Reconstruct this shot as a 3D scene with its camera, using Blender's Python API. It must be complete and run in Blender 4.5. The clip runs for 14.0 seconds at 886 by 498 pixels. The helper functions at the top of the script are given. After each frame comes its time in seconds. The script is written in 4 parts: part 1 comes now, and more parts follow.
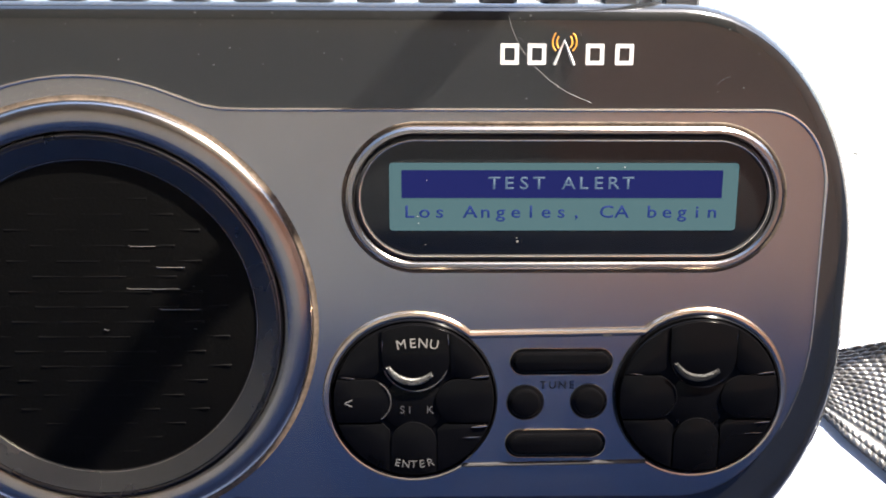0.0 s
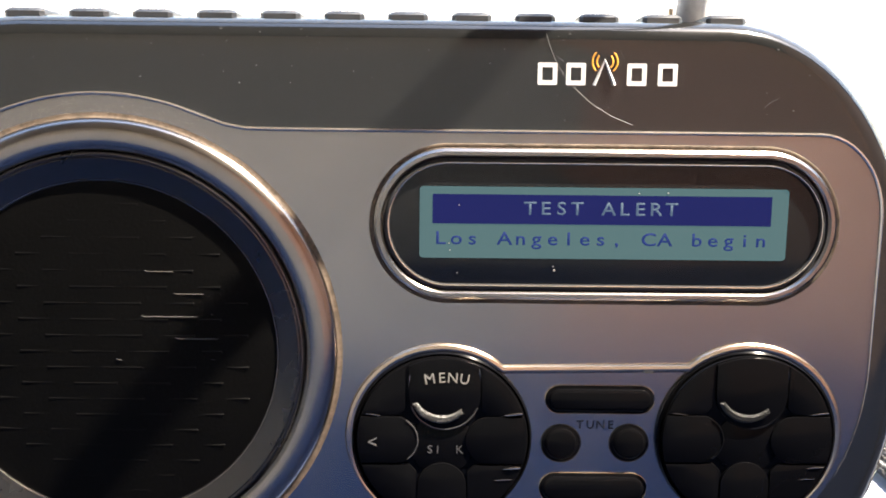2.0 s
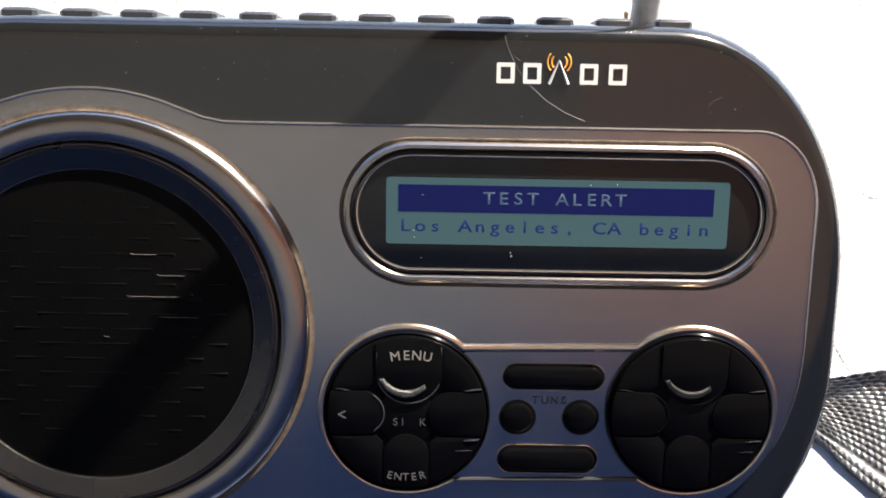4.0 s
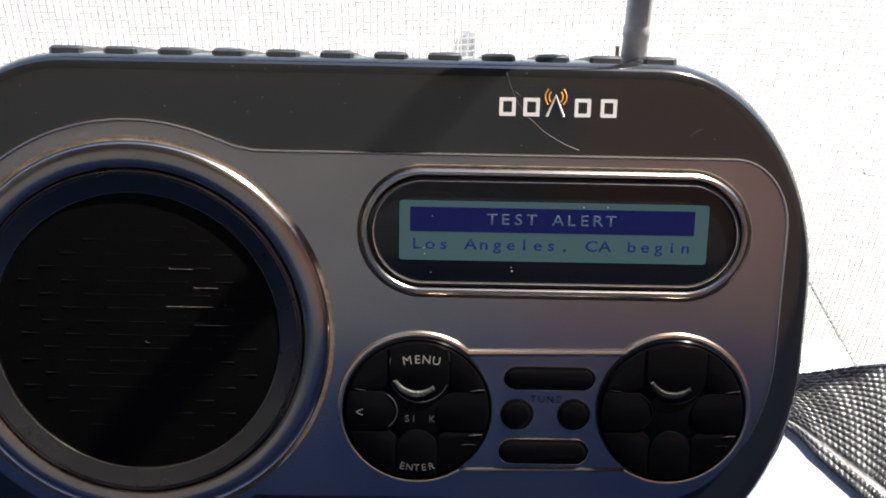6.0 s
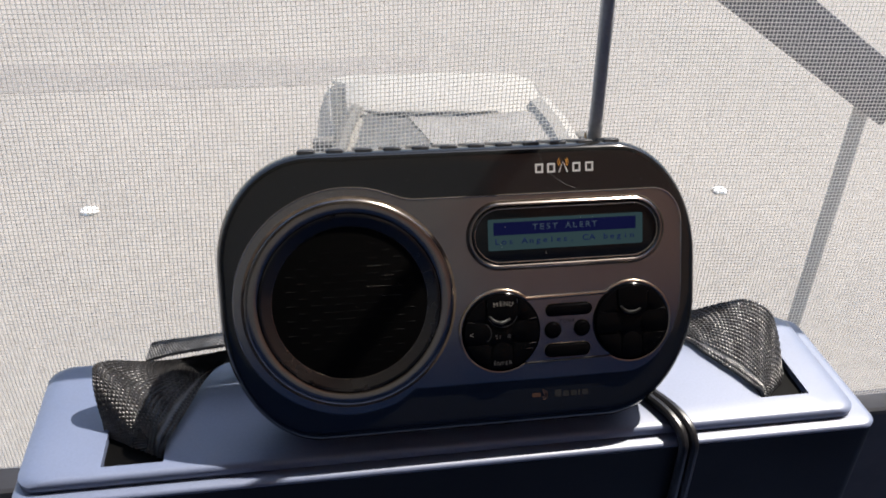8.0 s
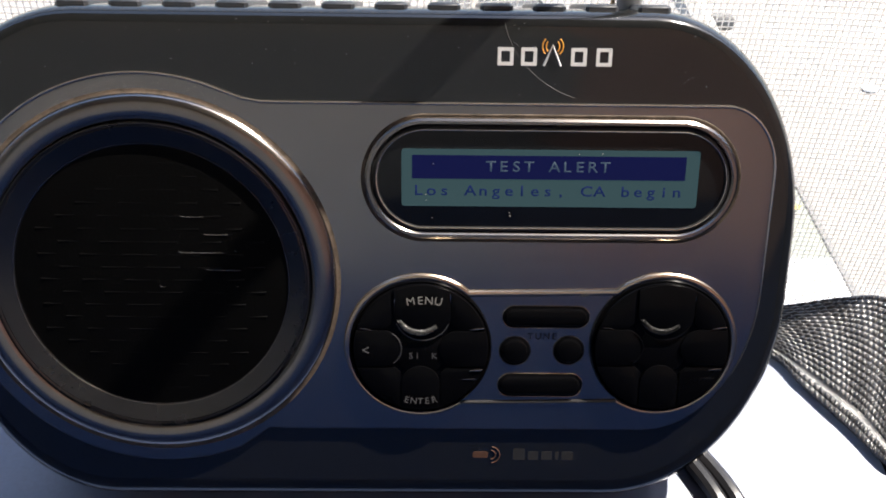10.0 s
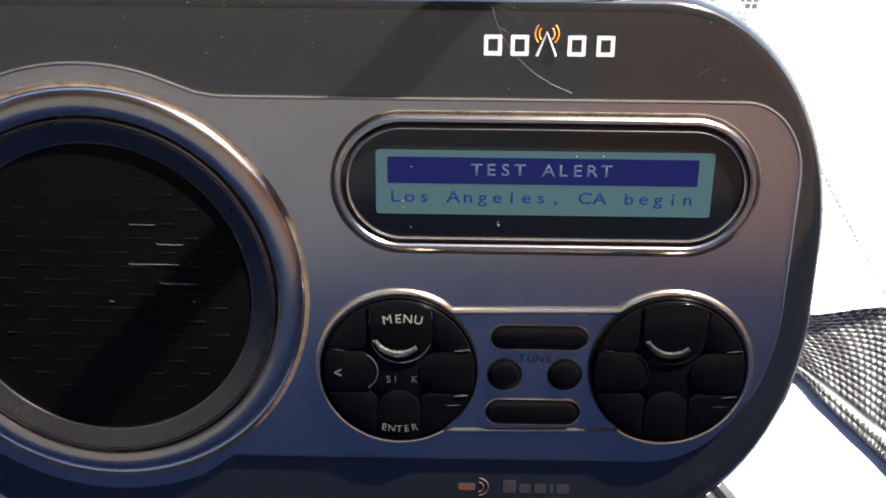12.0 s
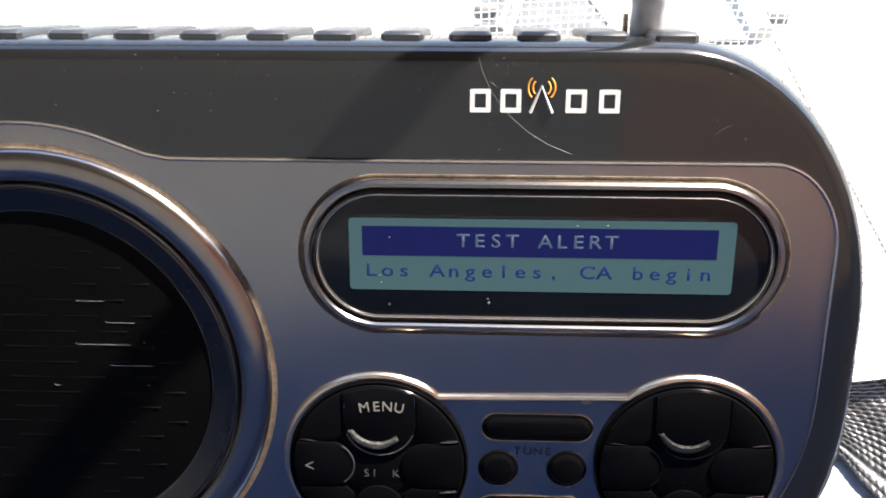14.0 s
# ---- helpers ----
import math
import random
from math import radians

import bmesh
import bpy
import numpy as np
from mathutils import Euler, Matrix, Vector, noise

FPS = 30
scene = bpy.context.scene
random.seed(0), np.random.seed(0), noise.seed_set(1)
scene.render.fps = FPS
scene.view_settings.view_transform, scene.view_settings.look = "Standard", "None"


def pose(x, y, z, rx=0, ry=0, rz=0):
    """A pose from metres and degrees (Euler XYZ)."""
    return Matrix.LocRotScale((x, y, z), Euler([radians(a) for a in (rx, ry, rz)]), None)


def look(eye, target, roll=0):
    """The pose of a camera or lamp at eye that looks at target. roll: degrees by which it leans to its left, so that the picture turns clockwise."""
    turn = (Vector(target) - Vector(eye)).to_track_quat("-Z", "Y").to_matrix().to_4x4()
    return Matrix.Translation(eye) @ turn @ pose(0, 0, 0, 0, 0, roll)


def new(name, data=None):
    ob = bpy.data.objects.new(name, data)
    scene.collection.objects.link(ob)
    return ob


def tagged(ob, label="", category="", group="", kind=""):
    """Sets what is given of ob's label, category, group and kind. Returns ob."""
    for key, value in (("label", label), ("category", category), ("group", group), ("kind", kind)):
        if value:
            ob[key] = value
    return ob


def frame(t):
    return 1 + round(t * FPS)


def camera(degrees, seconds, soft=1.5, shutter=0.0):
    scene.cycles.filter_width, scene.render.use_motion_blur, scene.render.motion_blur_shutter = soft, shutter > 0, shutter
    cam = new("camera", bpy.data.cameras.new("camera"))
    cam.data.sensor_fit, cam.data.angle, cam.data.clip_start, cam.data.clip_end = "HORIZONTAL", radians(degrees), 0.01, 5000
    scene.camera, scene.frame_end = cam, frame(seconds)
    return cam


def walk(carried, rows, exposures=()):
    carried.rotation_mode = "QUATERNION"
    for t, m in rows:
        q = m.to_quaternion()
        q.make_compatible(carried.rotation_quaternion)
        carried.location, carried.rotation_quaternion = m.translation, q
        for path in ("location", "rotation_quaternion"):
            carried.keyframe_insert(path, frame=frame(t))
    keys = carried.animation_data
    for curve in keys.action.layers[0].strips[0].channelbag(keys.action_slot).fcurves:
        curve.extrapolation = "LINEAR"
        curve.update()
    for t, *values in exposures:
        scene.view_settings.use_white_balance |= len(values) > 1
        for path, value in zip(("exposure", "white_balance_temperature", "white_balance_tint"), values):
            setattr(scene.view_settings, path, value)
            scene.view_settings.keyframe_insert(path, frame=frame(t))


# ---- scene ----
cam = camera(54.5, 14.0, soft=1.8)
PATH = [
    (0, (-0.00331, 0.00580, 0.10243), (0.0373, 1.9645, -0.2998), 0.19),
    (0.5, (-0.01038, 0.00372, 0.09517), (0.0148, 1.9764, -0.2333), 0.56),
    (1, (-0.01300, 0.00996, 0.09765), (0.0104, 1.9785, -0.2551), 0.63),
    (1.5, (-0.00681, 0.01616, 0.10153), (-0.0003, 1.9783, -0.2856), 0.55),
    (2, (-0.00747, 0.01493, 0.09593), (0.0053, 1.9940, -0.1927), 0.62),
    (2.5, (-0.00399, 0.01095, 0.09647), (0.0458, 1.9893, -0.1929), 0.60),
    (3, (-0.00131, 0.00444, 0.10052), (0.0321, 1.9791, -0.2151), 0.72),
    (3.2, (-0.00107, 0.00284, 0.09818), (0.0209, 1.9810, -0.1957), 0.99),
    (5.5, (0.00322, -0.00215, 0.10232), (0.0130, 1.9617, -0.2759), 1.07),
    (6, (-0.00188, -0.01797, 0.11114), (0.0131, 1.9468, -0.2624), 1.14),
    (6.5, (-0.01376, -0.05641, 0.13405), (0.0210, 1.9119, -0.2191), -0.30),
    (6.8, (-0.03551, -0.10739, 0.14495), (0.0844, 1.8605, -0.1910), -1.83),
    (7, (-0.05366, -0.14279, 0.14155), (0.1404, 1.8225, -0.1744), -2.65),
    (7.1, (-0.06564, -0.16713, 0.14058), (0.1640, 1.7944, -0.1749), -2.59),
    (7.2, (-0.07721, -0.18001, 0.13721), (0.1841, 1.7778, -0.1768), -2.55),
    (7.8, (-0.098, -0.212, 0.127), (0.215, 1.752, -0.150), -2.3),
    (9.3, (-0.01995, -0.04672, 0.12543), (0.0603, 1.9076, -0.2918), 1.55),
    (9.5, (-0.01334, -0.04450, 0.12576), (0.0446, 1.9000, -0.3383), 1.20),
    (10, (-0.00362, -0.02540, 0.11925), (0.0255, 1.8968, -0.4322), 0.72),
    (10.5, (-0.00243, -0.01109, 0.11793), (0.0084, 1.9008, -0.4691), 0.73),
    (11, (0.00202, -0.00633, 0.12744), (-0.0140, 1.8995, -0.4789), 0.42),
    (11.5, (0.00519, -0.00033, 0.12594), (-0.0134, 1.8967, -0.5072), 0.53),
    (12, (0.00613, 0.00076, 0.11987), (-0.0114, 1.9098, -0.4761), 0.65),
    (12.5, (0.01066, -0.00118, 0.12035), (-0.0795, 1.9274, -0.4017), -0.01),
    (13, (0.01507, 0.01253, 0.11856), (-0.0902, 1.9510, -0.3622), -0.12),
    (13.5, (0.01258, 0.02704, 0.12379), (-0.0482, 1.9463, -0.4356), -0.00),
    (14, (0.01463, 0.02754, 0.12519), (-0.0640, 1.9467, -0.4321), 0.16),
]
# the radio leans back: its front stands in a frame of its own, in which the path is given
LEAN_BACK, LIFT = 25.0, 0.018
FACE = Matrix.Translation((0, 0, LIFT)) @ Matrix.Rotation(radians(-LEAN_BACK), 4, "X")
TO_WORLD = FACE @ Matrix.Translation((0, -0.196, 0.013))
EXPOSURES = [(0, 2.9, 6650, 10), (1.0, 3.1, 7000, 10), (1.5, 3.1, 7100, 10), (2.2, 2.75, 7000, 10), (3.0, 2.3, 6800, 10), (5.5, 2.35, 6600, 10), (6.2, 1.55, 6500, 10), (6.6, 1.2, 6500, 10), (7.2, 0.68, 6500, 10), (9.3, 1.3, 6500, 10), (10.0, 1.55, 6500, 10), (10.5, 2.05, 6500, 10), (11.0, 2.3, 6500, 10), (12.0, 2.5, 6500, 10), (14.0, 2.4, 6500, 10)]
walk(cam, [(t, TO_WORLD @ look(eye, target, roll)) for t, eye, target, roll in PATH], EXPOSURES)

# ---------------------------------------------------------------- world and light
SUN_AZ, SUN_EL = 64.5, 60.0      # degrees to the right of straight ahead, and above the horizon
world = bpy.data.worlds.new("world")
scene.world = world
world.use_nodes = True
wn = world.node_tree
sky = wn.nodes.new("ShaderNodeTexSky")
sky.sky_type = "NISHITA"
sky.sun_disc = False
sky.sun_elevation = radians(SUN_EL)
sky.sun_rotation = radians(SUN_AZ)
wn.nodes["Background"].inputs["Strength"].default_value = 0.14
wn.links.new(sky.outputs[0], wn.nodes["Background"].inputs["Color"])
sun_data = bpy.data.lights.new("sun", "SUN")
sun_data.energy = 4.6
sun_data.angle = radians(0.6)
sun_data.color = (1.0, 0.92, 0.82)
sun = new("sun", sun_data)
sun_dir = Vector((math.sin(radians(SUN_AZ)) * math.cos(radians(SUN_EL)),
                  math.cos(radians(SUN_AZ)) * math.cos(radians(SUN_EL)), math.sin(radians(SUN_EL))))
sun.matrix_world = look(sun_dir * 20, (0, 0, 0))


# ---------------------------------------------------------------- materials
def material(name, color, rough=0.5, metal=0.0, vary=0.15, grain=80.0, stain=9.0, bump=0.0, bump_scale=400.0,
             coat=0.0, rough_vary=0.12, dust=0.0, spec=0.5, stretch=(1, 1, 1), coords="Object"):
    """A surface with colour and gloss that vary at two scales, fine relief, and dust as small pale flecks."""
    m = bpy.data.materials.new(name)
    m.use_nodes = True
    nt = m.node_tree
    n, l = nt.nodes, nt.links
    b = n["Principled BSDF"]
    tc = n.new("ShaderNodeTexCoord")
    mp = n.new("ShaderNodeMapping")
    mp.inputs["Scale"].default_value = stretch
    l.new(tc.outputs[coords], mp.inputs["Vector"])

    def nz(scale, detail=4.0, rough_=0.6):
        t = n.new("ShaderNodeTexNoise")
        t.inputs["Scale"].default_value = scale
        t.inputs["Detail"].default_value = detail
        t.inputs["Roughness"].default_value = rough_
        l.new(mp.outputs[0], t.inputs["Vector"])
        return t

    fine, broad = nz(grain), nz(stain, 6.0)
    add = n.new("ShaderNodeMath")
    add.operation = "ADD"
    l.new(fine.outputs["Fac"], add.inputs[0])
    l.new(broad.outputs["Fac"], add.inputs[1])
    ramp = n.new("ShaderNodeMapRange")
    ramp.inputs["From Min"].default_value = 0.7
    ramp.inputs["From Max"].default_value = 1.3
    ramp.inputs["To Min"].default_value = 1.0 - vary
    ramp.inputs["To Max"].default_value = 1.0 + vary
    l.new(add.outputs[0], ramp.inputs["Value"])
    mul = n.new("ShaderNodeMix")
    mul.data_type = "RGBA"
    mul.blend_type = "MULTIPLY"
    mul.inputs["Factor"].default_value = 1.0
    mul.inputs["A"].default_value = (*color, 1)
    l.new(ramp.outputs[0], mul.inputs["B"])
    col = mul.outputs["Result"]
    rr = n.new("ShaderNodeMapRange")
    rr.inputs["From Min"].default_value = 0.3
    rr.inputs["From Max"].default_value = 0.7
    rr.inputs["To Min"].default_value = max(0.02, rough - rough_vary)
    rr.inputs["To Max"].default_value = min(1.0, rough + rough_vary)
    l.new(broad.outputs["Fac"], rr.inputs["Value"])
    rough_out = rr.outputs[0]
    if dust:
        sp = nz(1900.0, 2.0)
        cl = nz(45.0, 3.0)
        prod = n.new("ShaderNodeMath")
        prod.operation = "MULTIPLY"
        l.new(sp.outputs["Fac"], prod.inputs[0])
        l.new(cl.outputs["Fac"], prod.inputs[1])
        dr = n.new("ShaderNodeMapRange")
        dr.inputs["From Min"].default_value = 0.40
        dr.inputs["From Max"].default_value = 0.50
        dr.inputs["To Max"].default_value = dust
        l.new(prod.outputs[0], dr.inputs["Value"])
        mx = n.new("ShaderNodeMix")
        mx.data_type = "RGBA"
        l.new(dr.outputs[0], mx.inputs["Factor"])
        l.new(col, mx.inputs["A"])
        mx.inputs["B"].default_value = (0.55, 0.5, 0.42, 1)
        col = mx.outputs["Result"]
    l.new(col, b.inputs["Base Color"])
    l.new(rough_out, b.inputs["Roughness"])
    b.inputs["Metallic"].default_value = metal
    b.inputs["Coat Weight"].default_value = coat
    b.inputs["Coat Roughness"].default_value = 0.42 if coat == 1.0 else 0.08
    b.inputs["Specular IOR Level"].default_value = spec
    if bump:
        bp = n.new("ShaderNodeBump")
        bp.inputs["Strength"].default_value = bump
        bp.inputs["Distance"].default_value = 0.0006
        bt = nz(bump_scale, 5.0)
        l.new(bt.outputs["Fac"], bp.inputs["Height"])
        l.new(bp.outputs["Normal"], b.inputs["Normal"])
    return m


def glowing(name, color, glow, strength):
    m = material(name, color, 0.85, vary=0.06, grain=300, stain=30, spec=0.0)
    b = m.node_tree.nodes["Principled BSDF"]
    b.inputs["Emission Color"].default_value = (*glow, 1)
    b.inputs["Emission Strength"].default_value = strength
    return m


GLOSS_BLACK = material("gloss_black_plastic", (0.0075, 0.008, 0.0082), 0.11, spec=0.8, vary=0.05, stain=14, rough_vary=0.04, dust=0.08)
BUTTON_BLACK = material("black_button_plastic", (0.0022, 0.0022, 0.0026), 0.13, spec=0.07, vary=0.2, rough_vary=0.05)
SATIN_SILVER = material("satin_silver_paint", (0.315, 0.30, 0.29), 0.24, metal=1.0, vary=0.02, grain=300, stain=8, rough_vary=0.012)
RIM_SILVER = material("bright_rim_and_glint", (0.72, 0.66, 0.59), 0.2, metal=0.95, vary=0.05, grain=300, stain=30, rough_vary=0.02)
SATIN_DARK = material("satin_dark_ring_paint", (0.085, 0.081, 0.080), 0.28, metal=1.0, vary=0.04, grain=300, stain=15, rough_vary=0.03)
RING_SILVER = material("dark_silver_speaker_ring", (0.30, 0.27, 0.245), 0.2, metal=1.0, vary=0.06, grain=300, stain=20, rough_vary=0.03)
SPEAKER_RIM = material("dark_silver_rim_and_glint", (0.29, 0.26, 0.235), 0.22, metal=1.0, vary=0.05, grain=300, stain=20, rough_vary=0.025)
DARK_RIM = material("dark_bezel_plastic", (0.05, 0.05, 0.052), 0.22, metal=0.4, vary=0.2, rough_vary=0.06)
GRILLE_BLACK = material("matt_black_grille", (0.0013, 0.00125, 0.0012), 0.55, vary=0.3, bump=0.1, bump_scale=1200, spec=0.07)
LCD_GLASS = material("black_display_window", (0.006, 0.0065, 0.007), 0.12, vary=0.2, spec=0.36, rough_vary=0.04)
LCD_BACK = glowing("lit_lcd_field", (0.010, 0.016, 0.016), (0.125, 0.245, 0.28), 0.090)
LCD_BAR = glowing("lit_lcd_bar", (0.004, 0.004, 0.012), (0.024, 0.036, 0.25), 0.062)
LCD_INK = glowing("lcd_blue_ink", (0.004, 0.006, 0.015), (0.03, 0.06, 0.27), 0.10)
LCD_PALE = glowing("lit_lcd_letter", (0.02, 0.026, 0.032), (0.11, 0.17, 0.27), 0.125)
WHITE_INK = material("white_print", (0.74, 0.73, 0.715), 0.5, vary=0.06, grain=900)
GREY_INK = material("worn_grey_print", (0.22, 0.21, 0.195), 0.5, vary=0.3, grain=2500)
DIM_INK = material("half_worn_grey_print", (0.085, 0.084, 0.086), 0.5, vary=0.3, grain=2500)
FAINT_INK = material("faded_grey_print", (0.05, 0.05, 0.054), 0.5, vary=0.3, grain=2500)
DARK_INK = material("dark_print", (0.03, 0.03, 0.035), 0.5, vary=0.2, grain=2500)
ORANGE_INK = material("orange_print", (0.72, 0.32, 0.045), 0.5, vary=0.1, grain=900)
FADED_ORANGE = material("faded_orange_print", (0.055, 0.021, 0.011), 0.85, vary=0.2, grain=900)
TRIM_SILVER = material("satin_silver_trim", (0.55, 0.45, 0.35), 0.26, metal=1.0, vary=0.05, grain=300, stain=30, rough_vary=0.02)
GRIME = material("grimy_seam", (0.10, 0.075, 0.055), 0.6, metal=0.3, vary=0.6, grain=1400, stain=200)
SAND = material("sandy_dust", (0.52, 0.45, 0.35), 0.9, vary=0.4, grain=2000)
DUSTY = material("dusty_worn_plastic", (0.042, 0.042, 0.040), 0.25, vary=0.6, grain=3500, stain=300, bump=0.5, bump_scale=2500)
DULL = material("dull_lip_plastic", (0.009, 0.009, 0.0088), 0.4, vary=0.6, grain=3500, stain=300, bump=0.5, bump_scale=2500, spec=0.3)
BADGE_INK = material("dull_badge_print", (0.017, 0.017, 0.018), 0.5, vary=0.3, grain=2500)
SLOT_GLINT = material("slot_glint_metal", (0.26, 0.25, 0.235), 0.2, metal=0.7, vary=0.5, grain=1500)
RUBBER = material("black_rubber", (0.022, 0.024, 0.028), 0.36, vary=0.25, bump=0.15, bump_scale=1800, dust=0.2)
SCRATCH = material("scratched_plastic", (0.11, 0.107, 0.10), 0.5, vary=0.3, grain=3000)
ANTENNA_METAL = material("dull_chrome_antenna", (0.48, 0.49, 0.50), 0.4, metal=0.3, vary=0.2, grain=500, rough_vary=0.08)
PIN_METAL = material("brass_pin", (0.55, 0.42, 0.28), 0.3, metal=1.0)
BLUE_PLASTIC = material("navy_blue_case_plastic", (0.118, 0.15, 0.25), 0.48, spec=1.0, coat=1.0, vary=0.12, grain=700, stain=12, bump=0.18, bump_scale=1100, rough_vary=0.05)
BODY_PLASTIC = material("shaded_body_plastic", (0.008, 0.010, 0.016), 0.6, spec=0.25, vary=0.12, grain=700)
WEBBING = material("black_nylon_webbing", (0.026, 0.0255, 0.027), 0.3, vary=0.35, grain=1500, bump=0.4, bump_scale=2200, spec=1.0, rough_vary=0.1)
CABLE = material("black_cable_vinyl", (0.014, 0.014, 0.016), 0.3, vary=0.2)
MESH_FIBRE = material("grey_screen_fibre", (0.66, 0.62, 0.575), 0.7, vary=0.2, grain=600)
# paints of the unseen room, picked for what the radio mirrors
WALL_PAINT = material("blue_dado_paint", (0.052, 0.088, 0.195), 0.8, vary=0.06, grain=60, stain=3, bump=0.1, bump_scale=300)
CEILING_PAINT = material("brown_ceiling_paint", (0.16, 0.145, 0.13), 0.8, vary=0.06, grain=60, stain=3)
WARM_PAINT = material("warm_terracotta_paint", (0.66, 0.39, 0.29), 0.8, vary=0.06, grain=60, stain=3)
CREAM_PAINT = material("cream_wall_paint", (0.47, 0.415, 0.36), 0.8, vary=0.06, grain=60, stain=3)
DARK_PAINT = material("dark_brown_wall_paint", (0.20, 0.197, 0.19), 0.7, vary=0.1, grain=60, stain=3)
FLOOR_PAINT = material("unseen_floor_blue", (0.05, 0.08, 0.165), 0.95, vary=0.2, grain=300, bump=0.3)
SILL_PAINT = material("dark_grey_sill_paint", (0.06, 0.06, 0.07), 0.6, vary=0.15, grain=60)
def let_light_through(m, share):
    """Cloth fibres pass some of the light that falls on their far side."""
    n, l = m.node_tree.nodes, m.node_tree.links
    tr = n.new("ShaderNodeBsdfTranslucent")
    tr.inputs["Color"].default_value = (0.82, 0.77, 0.71, 1)
    mix = n.new("ShaderNodeMixShader")
    mix.inputs[0].default_value = share
    l.new(n["Principled BSDF"].outputs[0], mix.inputs[1])
    l.new(tr.outputs[0], mix.inputs[2])
    l.new(mix.outputs[0], n["Material Output"].inputs["Surface"])


let_light_through(MESH_FIBRE, 0.6)
ASPHALT = material("pale_dusty_asphalt", (0.25, 0.23, 0.205), 0.9, vary=0.2, grain=14, stain=0.35, bump=0.4, bump_scale=40)
ROAD = material("grey_asphalt", (0.222, 0.203, 0.184), 0.9, vary=0.2, grain=14, stain=0.7)
WHITE_SLAB = material("white_concrete", (0.66, 0.65, 0.63), 0.85, vary=0.06, grain=18, stain=1.5)
STRIP = material("dry_green_strip", (0.24, 0.25, 0.205), 0.95, vary=0.2, grain=10, stain=1.5)
KERB = material("kerb_shadow_grey", (0.18, 0.172, 0.16), 0.9, vary=0.15, grain=20)
PETAL = material("yellow_petal", (0.75, 0.52, 0.06), 0.6, vary=0.1)
GLINT_LUMP = material("white_glint_lump", (0.8, 0.79, 0.76), 0.7, vary=0.08, grain=20)
CAR_PAINT = material("white_car_paint", (0.33, 0.31, 0.275), 0.5, vary=0.05, grain=3, stain=1, spec=0.2)
GLASS_REFLECTION = material("pale_glass_reflection", (0.23, 0.22, 0.205), 0.4, vary=0.15, grain=4, spec=0.15)
SIDE_GLASS = material("dark_side_glass", (0.10, 0.10, 0.095), 0.25, vary=0.15, grain=4, spec=0.4)
CAR_DARK = material("dark_trim_and_shaded_pillar", (0.12, 0.115, 0.105), 0.8, vary=0.2)
TYRE = material("tyre_rubber", (0.02, 0.02, 0.02), 0.8, vary=0.2, grain=30)
ALLOY = material("alloy_rim", (0.5, 0.5, 0.52), 0.3, metal=0.9)
POST_PAINT = material("pale_grey_post_paint", (0.29, 0.272, 0.25), 0.6, vary=0.12, grain=20, stain=2)
BEAM_WOOD = material("dark_beam", (0.10, 0.095, 0.105), 0.7, vary=0.3, grain=12, stain=2, stretch=(1, 6, 6))


# ---------------------------------------------------------------- mesh helpers
def mesh_object(name, bm, mat, smooth=True, angle=35.0):
    me = bpy.data.meshes.new(name)
    bmesh.ops.recalc_face_normals(bm, faces=bm.faces)
    bm.to_mesh(me)
    bm.free()
    if mat:
        me.materials.append(mat)
    if smooth:
        me.polygons.foreach_set("use_smooth", [True] * len(me.polygons))
        me.set_sharp_from_angle(angle=radians(angle))
    return new(name, me)


def part(name, bm, mat, parent, label="", smooth=True):
    ob = mesh_object(name, bm, mat, smooth)
    ob.parent = parent
    if label:
        tagged(ob, label)
    return ob


def loft(rings, closed=True, cap_start=True, cap_end=True, bm=None):
    """Rings of points, equal in number, joined by quads."""
    bm = bm or bmesh.new()
    vs = [[bm.verts.new(p) for p in r] for r in rings]
    n = len(rings[0])
    for a, b in zip(vs, vs[1:]):
        for i in range(n if closed else n - 1):
            j = (i + 1) % n
            bm.faces.new((a[i], a[j], b[j], b[i]))
    if cap_start:
        bm.faces.new(vs[0])
    if cap_end:
        bm.faces.new(list(reversed(vs[-1])))
    return bm


def offset(points, d):
    """A closed outline (x, z), moved inwards by d."""
    out = []
    n = len(points)
    area = sum(points[i][0] * points[(i + 1) % n][1] - points[(i + 1) % n][0] * points[i][1] for i in range(n))
    s = 1 if area > 0 else -1
    for i in range(n):
        p, q, r = (Vector(points[(i + k) % n]) for k in (-1, 0, 1))
        e1, e2 = (q - p), (r - q)
        if e1.length < 1e-9 or e2.length < 1e-9:
            out.append(tuple(q))
            continue
        e1.normalize(), e2.normalize()
        n1, n2 = Vector((-e1.y, e1.x)) * s, Vector((-e2.y, e2.x)) * s
        m = (n1 + n2)
        m = m / max(0.4, m.length_squared / 2) / 1.0 if m.length > 1e-6 else n1
        out.append(tuple(q + m * d))
    return out


def plate(outline, steps, bm=None):
    """A plate on the radio's front: the outline (x, z in mm) at steps of (inset, y), from its back to its front."""
    rings = []
    for inset, y in steps:
        o = offset(outline, inset) if inset else outline
        rings.append([(x / 1000, y / 1000, z / 1000) for x, z in o])
    return loft(rings, bm=bm)


